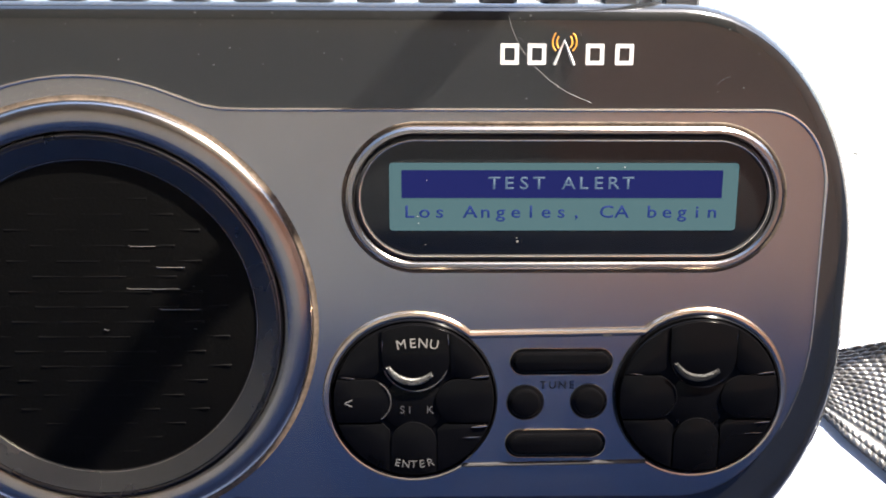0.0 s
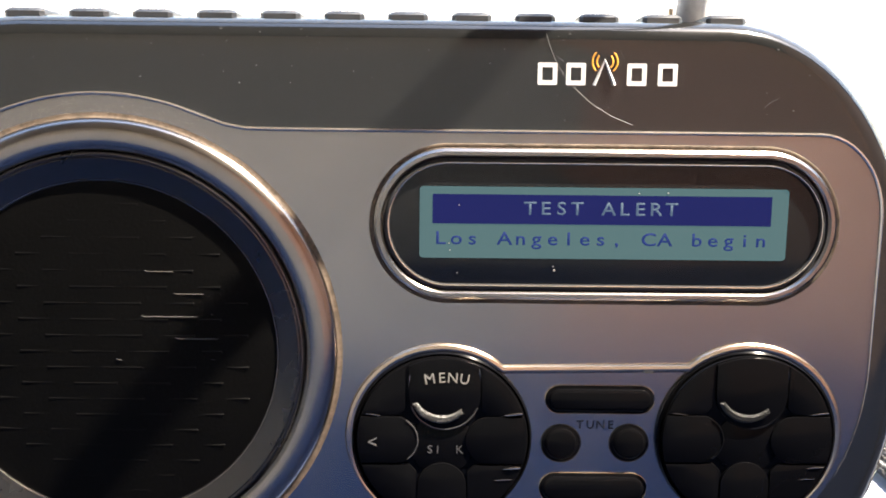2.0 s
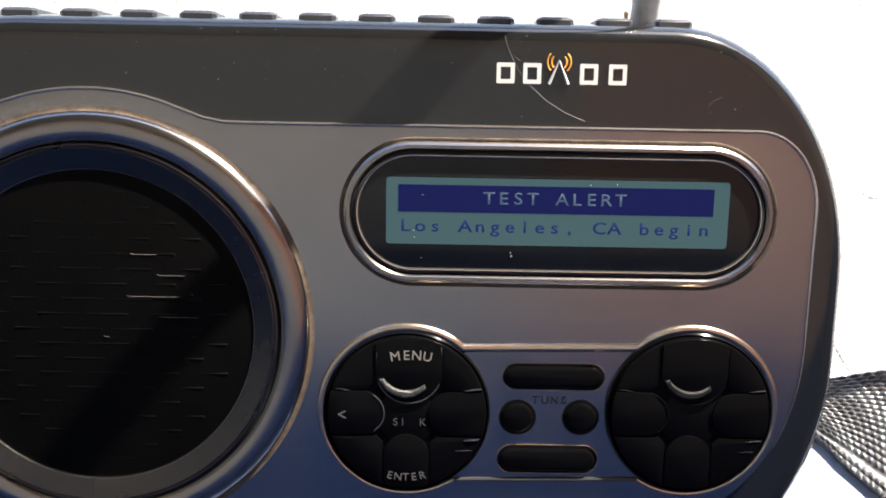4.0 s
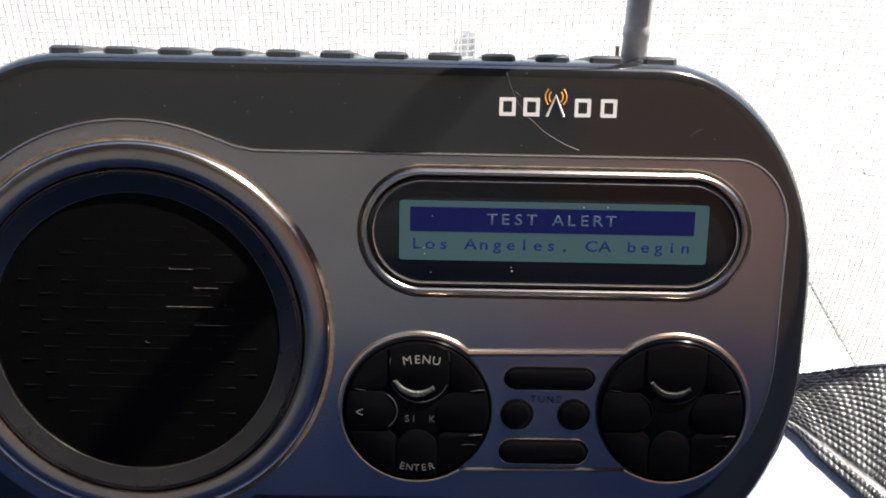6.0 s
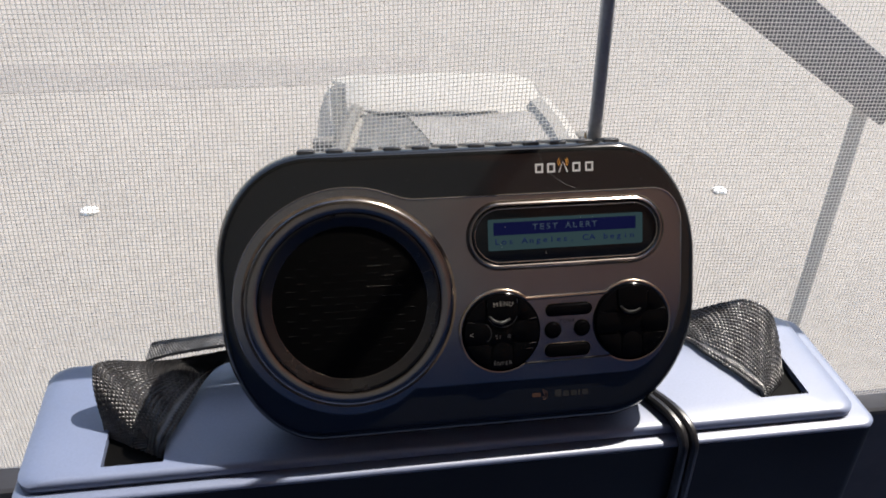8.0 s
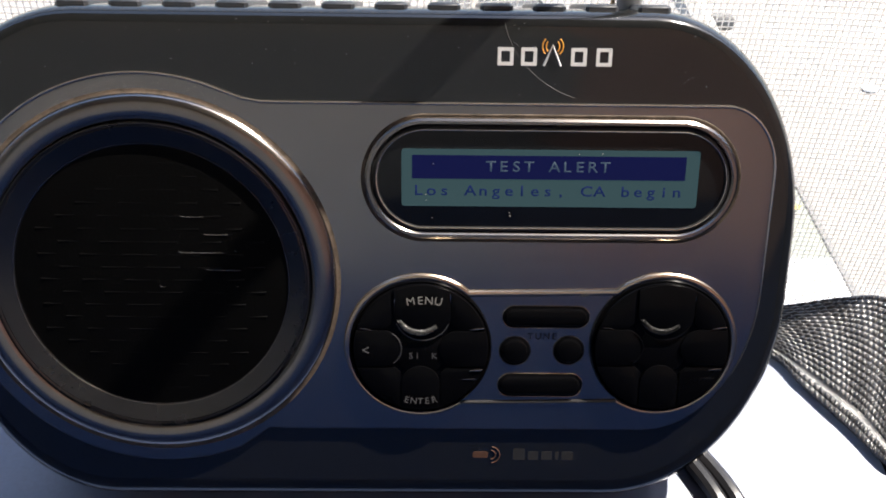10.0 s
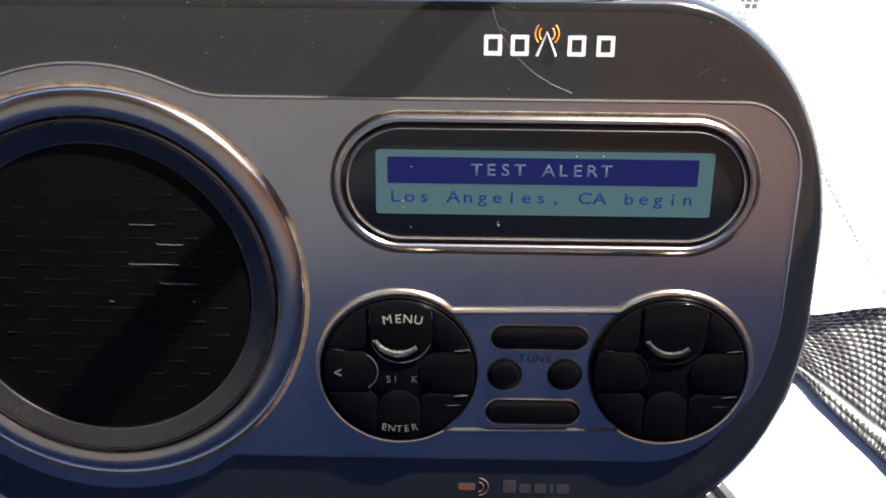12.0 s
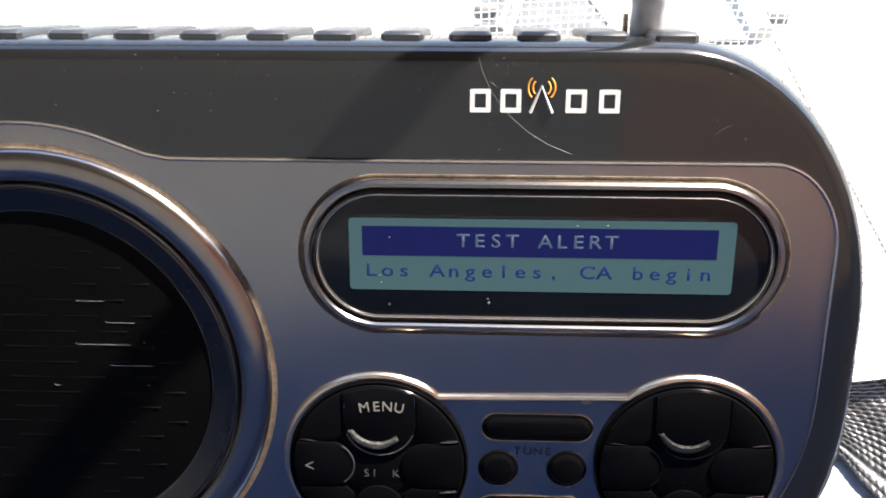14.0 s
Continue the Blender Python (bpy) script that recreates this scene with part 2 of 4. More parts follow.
def ring_plate(centre, profile, n=96, half=0.0):
    """A ring round centre (x, z): profile rows of (radius, y) go round; half stretches it sideways to a stadium. All mm."""
    rings = []
    for r, y in profile:
        ring = []
        for i in range(n):
            a = 2 * math.pi * i / n
            dx = half if math.cos(a) > 1e-9 else (-half if math.cos(a) < -1e-9 else 0)
            ring.append(((centre[0] + dx + r * math.cos(a)) / 1000, y / 1000, (centre[1] + r * math.sin(a)) / 1000))
        rings.append(ring)
    return loft(rings, cap_start=False, cap_end=False)


def arc(cx, cz, r, a0, a1, n=24):
    return [(cx + r * math.cos(radians(a0 + (a1 - a0) * i / n)), cz + r * math.sin(radians(a0 + (a1 - a0) * i / n))) for i in range(n + 1)]


def rounded(x0, x1, z0, z1, rx, rz=None, n=12, power=2.0):
    rz = rz or rx
    out = []
    for cx, cz, a0 in ((x1 - rx, z1 - rz, 0), (x0 + rx, z1 - rz, 90), (x0 + rx, z0 + rz, 180), (x1 - rx, z0 + rz, 270)):
        for i in range(n + 1):
            a = radians(a0 + 90 * i / n)
            c, s = math.cos(a), math.sin(a)
            out.append((cx + rx * math.copysign(abs(c) ** (2 / power), c), cz + rz * math.copysign(abs(s) ** (2 / power), s)))
    return out


def tube(points, radius, n=10, closed=False, flat=1.0):
    """A tube along points; radius may be a number or one for each point."""
    pts = [Vector(p) for p in points]
    rings = []
    s = None
    for i, p in enumerate(pts):
        a = pts[i - 1] if (i or closed) else p
        b = pts[(i + 1) % len(pts)] if (i < len(pts) - 1 or closed) else p
        d = (b - a).normalized()
        if s is None:
            s = d.cross(Vector((0, 0, 1)))
            if s.length < 1e-3:
                s = d.cross(Vector((0, 1, 0)))
        else:
            s = s - d * s.dot(d)
        s.normalize()
        u = s.cross(d).normalized()
        r = radius[i] if isinstance(radius, (list, tuple)) else radius
        rings.append([p + s * (r * math.cos(2 * math.pi * k / n)) + u * (r * flat * math.sin(2 * math.pi * k / n)) for k in range(n)])
    if closed:
        rings.append(rings[0])
    bm = loft(rings, cap_start=not closed, cap_end=not closed)
    if closed:
        bmesh.ops.remove_doubles(bm, verts=bm.verts, dist=1e-7)
    return bm


def box(x0, x1, y0, y1, z0, z1, bevel=0.0, seg=2):
    bm = bmesh.new()
    bmesh.ops.create_cube(bm, size=1)
    for v in bm.verts:
        v.co = (x0 + (v.co.x + 0.5) * (x1 - x0), y0 + (v.co.y + 0.5) * (y1 - y0), z0 + (v.co.z + 0.5) * (z1 - z0))
    if bevel:
        bmesh.ops.bevel(bm, geom=bm.edges[:], offset=bevel, segments=seg, affect="EDGES", profile=0.5)
    return bm


def letters(rows, height, y, depth=0.06, bold=0.0):
    """Printed characters in mm on the radio's front. rows: (character, x, z, turn in degrees), each centred on its place."""
    bm = bmesh.new()
    for ch, x, z, turn, *wide in rows:
        cu = bpy.data.curves.new("letter", "FONT")
        cu.body, cu.size, cu.align_x, cu.align_y = ch, height / 0.72, "CENTER", "CENTER"
        cu.resolution_u, cu.offset = 3, bold
        ob = bpy.data.objects.new("letter", cu)
        scene.collection.objects.link(ob)
        me = bpy.data.meshes.new_from_object(ob.evaluated_get(bpy.context.evaluated_depsgraph_get()))
        m = Matrix.Translation((x / 1000, y / 1000, z / 1000)) @ Matrix.Rotation(radians(-turn), 4, "Y") \
            @ Matrix.Rotation(radians(90), 4, "X") @ Matrix.Diagonal((0.001 * (wide[0] if wide else 1), 0.001, 0.001, 1))
        me.transform(m)
        bm.from_mesh(me)
        scene.collection.objects.unlink(ob)
        bpy.data.objects.remove(ob)
        bpy.data.curves.remove(cu)
        bpy.data.meshes.remove(me)
    faces = bm.faces[:]
    ext = bmesh.ops.extrude_face_region(bm, geom=faces)
    bmesh.ops.translate(bm, vec=(0, -depth / 1000, 0), verts=[v for v in ext["geom"] if isinstance(v, bmesh.types.BMVert)])
    return bm


def line_of(text, x0, pitch, z, wide=1.0):
    return [(c, x0 + pitch * (i + 0.5), z, 0, wide) for i, c in enumerate(text) if c != " "]


# ---------------------------------------------------------------- the room and the ground outside
def setting(name, bm, mat, label, category):
    ob = mesh_object(name, bm, mat, smooth=False)
    tagged(ob, label, category, kind="structure")
    return ob


GROUND = -3.75
bm = bmesh.new()
bmesh.ops.create_grid(bm, x_segments=40, y_segments=40, size=1)
for v in bm.verts:
    v.co = (v.co.x * 900, v.co.y * 900 + 300, GROUND)
setting("ground", bm, ASPHALT, "pale dusty asphalt yard in full sun", "ground")
setting("road", box(-40, 1.6, 9.8, 10.75, GROUND - 0.05, GROUND + 0.004), ROAD, "darker strip of asphalt beyond the car", "road")
setting("pavement", box(2.30, 2.82, 0.9, 4.36, GROUND - 0.1, GROUND + 0.012, 0.004, 1), WHITE_SLAB, "white concrete slab beside the car", "pavement")
setting("planting_strip", box(2.30, 2.82, 4.364, 8.2, GROUND - 0.1, GROUND + 0.006), STRIP, "pale grey-green dry strip beside the yard", "ground")
# grey strip paints the thin shadow line along the edge
setting("kerb", box(2.822, 2.875, 0.9, 8.2, GROUND - 0.1, GROUND + 0.02, 0.006, 1), KERB, "low edging whose grey stands in for a thin shadow along the strip", "kerb")

# unseen room, blue below and warm above to tint reflections, with a wide screened opening
RX0, RX1, RY0, RY1, RZ0, RZ1 = -1.5, 1.5, -1.15, 0.150, -0.32, 2.05
WX0, WX1, WZ0, WZ1 = -1.42, 1.42, -0.27, 1.80
DADO = 0.23


def boxes(*spans):
    """Several blocks in one mesh."""
    bm = bmesh.new()
    for span in spans:
        other = box(*span)
        me = bpy.data.meshes.new("piece")
        other.to_mesh(me)
        other.free()
        bm.from_mesh(me)
        bpy.data.meshes.remove(me)
    return bm


setting("floor", box(RX0 - 0.1, RX1 + 0.1, RY0 - 0.1, RY1 + 0.12, RZ0 - 0.1, RZ0), FLOOR_PAINT, "unseen floor, dark blue to tint what the radio reflects", "floor")
setting("ceiling", box(RX0 - 0.1, RX1 + 0.1, RY0 - 0.1, RY1 + 0.12, RZ1, RZ1 + 0.1), CEILING_PAINT, "unseen ceiling, dark to dim what the speaker ring reflects", "ceiling")
for nm, x0, x1, y0, y1 in (("wall_south", RX0 - 0.1, RX1 + 0.1, RY0 - 0.1, RY0), ("wall_west", RX0 - 0.1, RX0, RY0, RY1 + 0.12), ("wall_east", RX1, RX1 + 0.1, RY0, RY1 + 0.12)):
    if nm == "wall_south":
        setting(nm, box(0.30, x1, y0, y1, DADO, RZ1), WARM_PAINT, "unseen terracotta wall that warms what the radio reflects", "wall")
        setting(nm, box(x0, 0.298, y0, y1, DADO, RZ1), CREAM_PAINT, "unseen cream wall coloured for what the radio reflects", "wall")
    elif nm == "wall_east":
        setting(nm, box(x0, x1, y0, y1, DADO, RZ1), WARM_PAINT, "unseen terracotta wall that warms what the radio reflects", "wall")
    else:
        setting(nm, box(x0, x1, y0, y1, DADO, RZ1), DARK_PAINT, "unseen dark wall that dims what the radio reflects", "wall")
    setting("trim", box(x0, x1, y0, y1, RZ0, DADO), DARK_PAINT if nm == "wall_west" else WALL_PAINT, "unseen dark panel that dims what the radio reflects" if nm == "wall_west" else "unseen blue panel that tints the lower reflections in the radio", "trim")
setting("window_sill", box(WX0, WX1, 0.122, RY1 - 0.002, RZ0, -0.134, 0.004, 2), SILL_PAINT, "dark grey painted window sill", "window sill")
setting("wall_north", boxes((RX0, WX0, RY1, RY1 + 0.12, RZ0, RZ1), (WX1, RX1, RY1, RY1 + 0.12, RZ0, RZ1),
                            (WX0, WX1, RY1, RY1 + 0.12, RZ0, WZ0), (WX0, WX1, RY1, RY1 + 0.12, WZ1, RZ1)), WALL_PAINT, "unseen blue wall, its screened opening sized to let the sun in", "wall")


# ---------------------------------------------------------------- the window screen
SCREEN_Y, PITCH, FIBRE = 0.142, 0.0024, 0.00026


def screen_y(x, z):
    """The cloth hangs in slack waves."""
    return SCREEN_Y + 0.004 * math.sin(9.0 * x + 2.0 * z + 0.6) + 0.003 * math.sin(17.0 * x - 6.0 * z) + 0.002 * math.sin(26 * z + 3 * x)


def screen_mesh():
    verts, faces = [], []

    def strand(points, side):
        base = len(verts)
        for p in points:
            for dx, dy in ((-1, 0), (0, -1), (1, 0)):
                verts.append((p[0] + dx * FIBRE * side[0], p[1] + dy * FIBRE, p[2] + dx * FIBRE * side[1]))
        for i in range(len(points) - 1):
            a, b = base + 3 * i, base + 3 * (i + 1)
            for k in range(2):
                faces.append((a + k, a + k + 1, b + k + 1, b + k))

    x0, x1, z0, z1 = -0.62, 0.66, -0.1335, 0.25
    for i in range(int((x1 - x0) / PITCH)):
        x = x0 + i * PITCH
        pts = []
        for k in range(21):
            z = z0 + (z1 - z0) * k / 20
            xx = x + 0.0035 * math.sin(7 * z + 3 * x) + 0.0016 * math.sin(19 * z + 8 * x)
            pts.append((xx, screen_y(xx, z), z))
        strand(pts, (1, 0))
    for j in range(int((z1 - z0) / PITCH)):
        z = z0 + j * PITCH
        pts = []
        for k in range(41):
            x = x0 + (x1 - x0) * k / 40
            zz = z + 0.003 * math.sin(8 * x + 2 * z) + 0.0012 * math.sin(21 * x + 5 * z)
            pts.append((x, screen_y(x, zz) + 0.0002, zz))
        strand(pts, (0, 1))
    me = bpy.data.meshes.new("window_screen")
    me.from_pydata(verts, [], faces)
    me.materials.append(MESH_FIBRE)
    me.polygons.foreach_set("use_smooth", [True] * len(me.polygons))
    return tagged(new("window_screen", me), "grey woven insect screen hanging slack in the window", "window screen", kind="stuff")


screen_mesh()
# screen stops low so the sun passes above; unseen rail added to hold it
setting("unseen_screen_rail", box(-0.63, 0.67, SCREEN_Y - 0.006, SCREEN_Y + 0.006, 0.249, 0.262, 0.003, 2), SILL_PAINT, "slim dark rail added out of view along the cut top of the screen", "rail")


# ---------------------------------------------------------------- the radio
radio = new("radio")
radio.matrix_world = FACE
tagged(radio, "black and silver portable radio leaning back on the case", "radio")

X0, X1, Z0, Z1 = -139.0, 95.8, -8.0, 131.0
case_outline = []
for cx, cz, rx, rz, a0 in ((X1 - 43, Z1 - 58, 43, 58, 0), (X0 + 45, Z1 - 52, 45, 52, 90), (X0 + 46, Z0 + 64, 46, 64, 180), (X1 - 48, Z0 + 62, 48, 62, 270)):
    case_outline += [(cx + rx * math.cos(radians(a0 + 5 * i)), cz + rz * math.sin(radians(a0 + 5 * i))) for i in range(19)]

prof = [(8, 0), (4.8, 0.25), (2.7, 1.0), (1.3, 2.4), (0.4, 4.8), (0.0, 8.0), (0.0, 27.0), (1.5, 32.0), (5.0, 36.0), (11.0, 38.0)]
part("body", plate(case_outline, list(reversed(prof))), GLOSS_BLACK, radio, "scuffed glossy black plastic casing")

SPK = (-78.1, 60.0)
# the silver front plate: a band with a round lobe about the speaker
R_ARC = 54.4
top_z, bot_z = 107.4, 15.7


def plate_outline(grow=0.0):
    r = R_ARC
    a_top = math.degrees(math.asin((top_z - 1.0 - SPK[1]) / r))
    a_bot = math.degrees(math.asin((bot_z + 1.0 - SPK[1]) / r))
    pts = []
    lobe = arc(*SPK, r, a_top + 14, 360 + a_bot - 14, 60)
    pts += lobe
    pts += [(-48.5, bot_z + 0.3), (-44, bot_z)]
    pts += [(57 + 29.2 * math.sin(radians(6 * i)), bot_z + 42 - 42 * math.cos(radians(6 * i))) for i in range(16)]
    pts += [(86.2, 70)] + [(72 + 14.2 * math.cos(radians(7.5 * i)), top_z - 18 + 18 * math.sin(radians(7.5 * i))) for i in range(13)]
    pts += [(-41, top_z), (-47.5, top_z + 0.1), (-52.0, top_z + 0.9)]
    return pts


plate_pts = plate_outline()
part("front_plate", plate(plate_pts, [(0, 2.2), (0, -0.55), (0.35, -0.95), (0.9, -1.05)]), SATIN_SILVER, radio, "satin silver front plate, dusty")
n_lobe = 61
# silver bead laid along the upper plate edge to paint its glint
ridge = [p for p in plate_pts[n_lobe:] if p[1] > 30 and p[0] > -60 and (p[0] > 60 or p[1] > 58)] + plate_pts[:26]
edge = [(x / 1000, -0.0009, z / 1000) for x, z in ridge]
part("plate_glint", tube(edge, [0.00042 * min(1.0, max(0.1, (z - 0.040) / 0.045)) for x, y, z in edge], n=8), RIM_SILVER, radio, "thin bright bead painting the glint on the upper plate edge")

# speaker
spk = ring_plate(SPK, [(49.5, -1.0), (49.2, -1.7), (48.6, -2.3), (47.2, -3.0), (45.6, -3.2), (44.2, -2.9), (43.1, -2.5), (42.75, -2.1)])
surround = part("speaker_ring", spk, RING_SILVER, radio, "rounded silver ring round the speaker")
part("ring_seam", ring_plate(SPK, [(50.5, -1.06), (50.2, -1.1), (49.8, -1.1), (49.4, -1.35)]), GRIME, radio, "grimy seam round the speaker ring")
part("speaker_groove", ring_plate(SPK, [(42.85, -2.2), (42.6, -1.8), (42.3, -2.3)]), DARK_RIM, radio)
cone_ring = ring_plate(SPK, [(42.4, -2.2), (42.2, -2.75), (41.9, -2.85), (41.5, -2.6), (41.2, -2.75), (38.8, -1.9), (36.6, -1.2), (36.1, -1.0)])
part("inner_ring", cone_ring, SATIN_DARK, radio, "dark sloping inner speaker ring")
part("grille_lip", ring_plate(SPK, [(36.85, -1.3), (36.72, -1.5), (36.58, -1.45), (36.5, -1.1)]), SPEAKER_RIM, radio, "thin worn edge round the grille")
bm = ring_plate(SPK, [(36.4, -1.15), (30, -1.5), (20, -1.9), (10, -2.1), (0.05, -2.2)])
grille = part("grille", bm, GRILLE_BLACK, radio, "matt black slotted speaker grille")
# slots of the grille: short raised bars in staggered rows
bar_bm = box(-0.0048, 0.0048, -0.0005, 0.0005, -0.00035, 0.00035, 0.00025, 1)
bar_me = bpy.data.meshes.new("grille_bar")
bar_bm.to_mesh(bar_bm and bar_me)
bar_bm.free()
bar_me.materials.append(GRILLE_BLACK)
for row in range(-9, 10):
    z = row * 3.5
    span = math.sqrt(max(0, 33.5 ** 2 - z * z))
    x = -36 + (5.6 if row % 2 else 0)
    while x < 36:
        if abs(x) + 5.2 < span:
            rr = math.hypot(x, z)
            y = -1.15 - 1.05 * (1 - (rr / 36) ** 2) + 0.47
            o = new("grille_bar", bar_me)
            o.parent = grille
            o.location = ((SPK[0] + x) / 1000, y / 1000, (SPK[1] + z) / 1000)
        x += 11.2

# bright lines painted in where the grille slots glint
for gx, gz, w in ((-66.2, 77.4, 6.0), (-60.1, 72.6, 6.3), (-64.3, 67.7, 11.8), (-58.6, 62.9, 9.0), (-75.2, 58.2, 1.2), (-55.3, 68.1, 0.6), (-55.3, 58.3, 0.9)):
    yy = -1.15 - 1.05 * (1 - (math.hypot(gx - SPK[0], gz - SPK[1]) / 36) ** 2)
    part("slot_glint", tube([((gx - w / 2) / 1000, yy / 1000 - 0.0001, (gz + 0.25) / 1000), ((gx - w / 2 + 0.5) / 1000, yy / 1000 - 0.0001, gz / 1000), ((gx + w / 2) / 1000, yy / 1000 - 0.0001, gz / 1000)], 0.00007, n=6), SLOT_GLINT, grille)

# display
DISP = (27.75, 88.0)
display = part("display_bezel", ring_plate(DISP, [(16.0, -1.0), (15.9, -2.0), (15.3, -2.5), (14.6, -2.5), (14.1, -1.9)], n=96, half=32.7), SPEAKER_RIM, radio, "silver stadium-shaped display bezel with grime in its seam")
part("bezel_groove", ring_plate(DISP, [(14.2, -2.0), (13.9, -1.5), (13.5, -2.0)], n=96, half=32.7), DARK_RIM, display)
part("bezel_seam", ring_plate(DISP, [(17.0, -1.0), (16.9, -1.25), (16.6, -1.3), (16.3, -1.12), (16.0, -1.25)], n=96, half=32.7), GRIME, display, "grimy outer seam of the bezel")
inner = ring_plate(DISP, [(13.6, -2.0), (13.2, -2.2), (12.8, -1.9), (12.6, -1.4)], n=96, half=32.7)
part("bezel_lip", inner, DARK_RIM, display)
part("window_edge", ring_plate(DISP, [(13.05, -2.18), (12.95, -2.32), (12.8, -2.28), (12.75, -2.0)], n=96, half=32.7), RIM_SILVER, display, "thin bright edge round the window")
window_pts = rounded(27.75 - 46.2, 27.75 + 46.2, 88.0 - 13.5, 88.0 + 13.5, 13.4, n=20)
window = part("display_window", plate(window_pts, [(0, -0.9), (0, -1.45), (0.2, -1.5)]), LCD_GLASS, radio, "black display window with dust flecks")
lcd = part("lcd_field", plate(rounded(-11.3, 66.1, 80.9, 96.0, 0.8), [(0, -1.4), (0, -1.58)]), LCD_BACK, window, "lit blue-green two-line display", smooth=False)
part("lcd_bar", plate(rounded(-8.6, 62.6, 88.2, 94.4, 0.2), [(0, -1.5), (0, -1.64)]), LCD_BAR, window, "dark blue title bar", smooth=False)
part("title_text", letters(line_of("TEST ALERT", 10.2, 3.30, 91.4, 1.16), 2.8, -1.63, depth=0.025, bold=0.03), LCD_PALE, window, "pale title reading TEST ALERT", smooth=False)
part("message_text", letters(line_of("Los Angeles, CA begin", -8.6, 3.38, 85.0, 1.22), 2.8, -1.57, depth=0.025, bold=0.045), LCD_INK, window, "dark blue message line", smooth=False)

# control panel trim: two circles joined by a band
W1, W2, RW = (-6.1, 41.1), (60.0, 41.8), 20.2
a1 = math.degrees(math.asin((56.6 - W1[1]) / RW))
a2 = a1 + 6
trim = list(reversed(arc(*W1, RW, a1, 360 - a2, 48))) + list(reversed(arc(*W2, RW, -180 + a2, 180 - a1, 48)))
path3 = [(x / 1000, -0.0011, z / 1000) for x, z in trim]
TOP = 0.0010
part("control_trim", tube(path3, [TOP if z > 0.0415 else max(0.0005, TOP - (0.0415 - z) * 0.05) for x, y, z in path3], n=10), TRIM_SILVER, radio, "raised silver trim round the control panel")
# lower run shallower, and in dark plastic to paint its shade
part("lower_trim", tube([path3[0], path3[-1]], 0.0005, n=8), DARK_RIM, radio)
bm = plate(rounded(37.2, 39.2, 56.2, 57.1, 0.4), [(0, -1.0), (0, -2.05)])
part("trim_chip", bm, DARK_INK, radio, "dark chip in the silver trim")


def wheel(centre, name, label, printed):
    cx, cz = centre
    base = part(name, ring_plate(centre, [(19.5, -0.9), (19.5, -1.9), (19.1, -2.3), (18.8, -1.9), (18.4, -2.45), (0.05, -2.45)]), BUTTON_BLACK, radio, label)

    def key(pts, nm, lift=3.1, lab=""):
        part(nm, plate([(cx + x, cz + z) for x, z in pts], [(0, -1.5), (0, -lift + 0.18), (0.08, -lift + 0.05), (0.25, -lift)]), BUTTON_BLACK, base, lab)

    def turned(pts, quarter):
        a = radians(90 * quarter)
        return [(x * math.cos(a) - z * math.sin(a), x * math.sin(a) + z * math.cos(a)) for x, z in pts]

    # a broad upper key with a round foot, three narrower ones, and four corners between them
    h = math.degrees(math.asin(7.7 / 18.4))
    key(arc(0.4, 0, 18.3, 90 - h, 90 + h, 12) + arc(0.5, 10.2, 7.75, 184, 356, 20), "up_key", 3.15)
    h = math.degrees(math.asin(5.3 / 18.4))
    side = arc(0, 0, 18.4, 90 - h, 90 + h, 10) + arc(0, 10.4, 5.35, 188, 352, 16)
    for k, nm in ((1, "left_key"), (2, "down_key"), (3, "right_key")):
        key(turned(side, k), nm)
    for k, c0 in ((0, 8.35), (1, 5.55), (2, 5.55), (3, 5.55)):
        c1 = 8.0 if k == 1 else 5.5
        g0, g1 = math.degrees(math.asin(c1 / 18.4)), math.degrees(math.acos(c0 / 18.4))
        key(turned([(c0 + 1.5, c1)] + arc(0, 0, 18.4, g0, g1, 12) + [(c0, c1 + 1.5)], k), "corner_key", 3.0)
    key(arc(0, -1.0, 7.0, 200, 520, 30), "centre_key", 2.75)
    # the dished foot of the upper key, with dust on its lower lip
    scoop = arc(-0.3, 10.5, 6.5, 200, 318, 22) + list(reversed(arc(-0.1, 11.9, 6.2, 212, 312, 22)))
    part("thumb_scoop", plate([(cx + x, cz + z) for x, z in scoop], [(0, -3.0), (0, -3.3), (0.4, -3.6)]), DUSTY if printed else DULL, base, "dusty raised lip of the thumb scoop")
    # rims of two dishes; on the printed wheel paler plastic paints their glint
    for quarter, x0, z0, r, a0, a1, thick in ((0, 0.5, 10.2, 7.6, 200, 338, 0.2), (1, 0, 10.4, 5.15, 215, 330, 0.2)):
        rim = turned(arc(x0, z0, r, a0, a1, 16), quarter)
        part("key_rim", tube([((cx + x) / 1000, -0.00305, (cz + z) / 1000) for x, z in rim], thick / 1000, n=6), DARK_RIM if printed else BUTTON_BLACK, base)
    # silver slivers standing in for the glints on the key edges
    glint_size = 1.0 if printed else 0.5
    for ax, az, bx, bz, thick in ((13.4, 5.7, 17.3, 6.2, 0.30), (13.4, -6.4, 17.0, -6.0, 0.30), (11.4, -9.0, 15.2, -8.8, 0.12), (-16.6, 5.9, -13.4, 5.5, 0.13), (-7.2, 12.0, -6.9, 15.5, 0.14), (8.1, 13.6, 7.9, 16.2, 0.2)):
        part("key_glint", tube([((cx + ax) / 1000, -0.00302, (cz + az) / 1000), ((cx + (ax + bx) / 2) / 1000, -0.00306, (cz + (az + bz) / 2 + 0.1) / 1000), ((cx + bx) / 1000, -0.00302, (cz + bz) / 1000)], [thick * glint_size * k for k in (0.0003, 0.001, 0.0007)], n=6), SPEAKER_RIM, base)
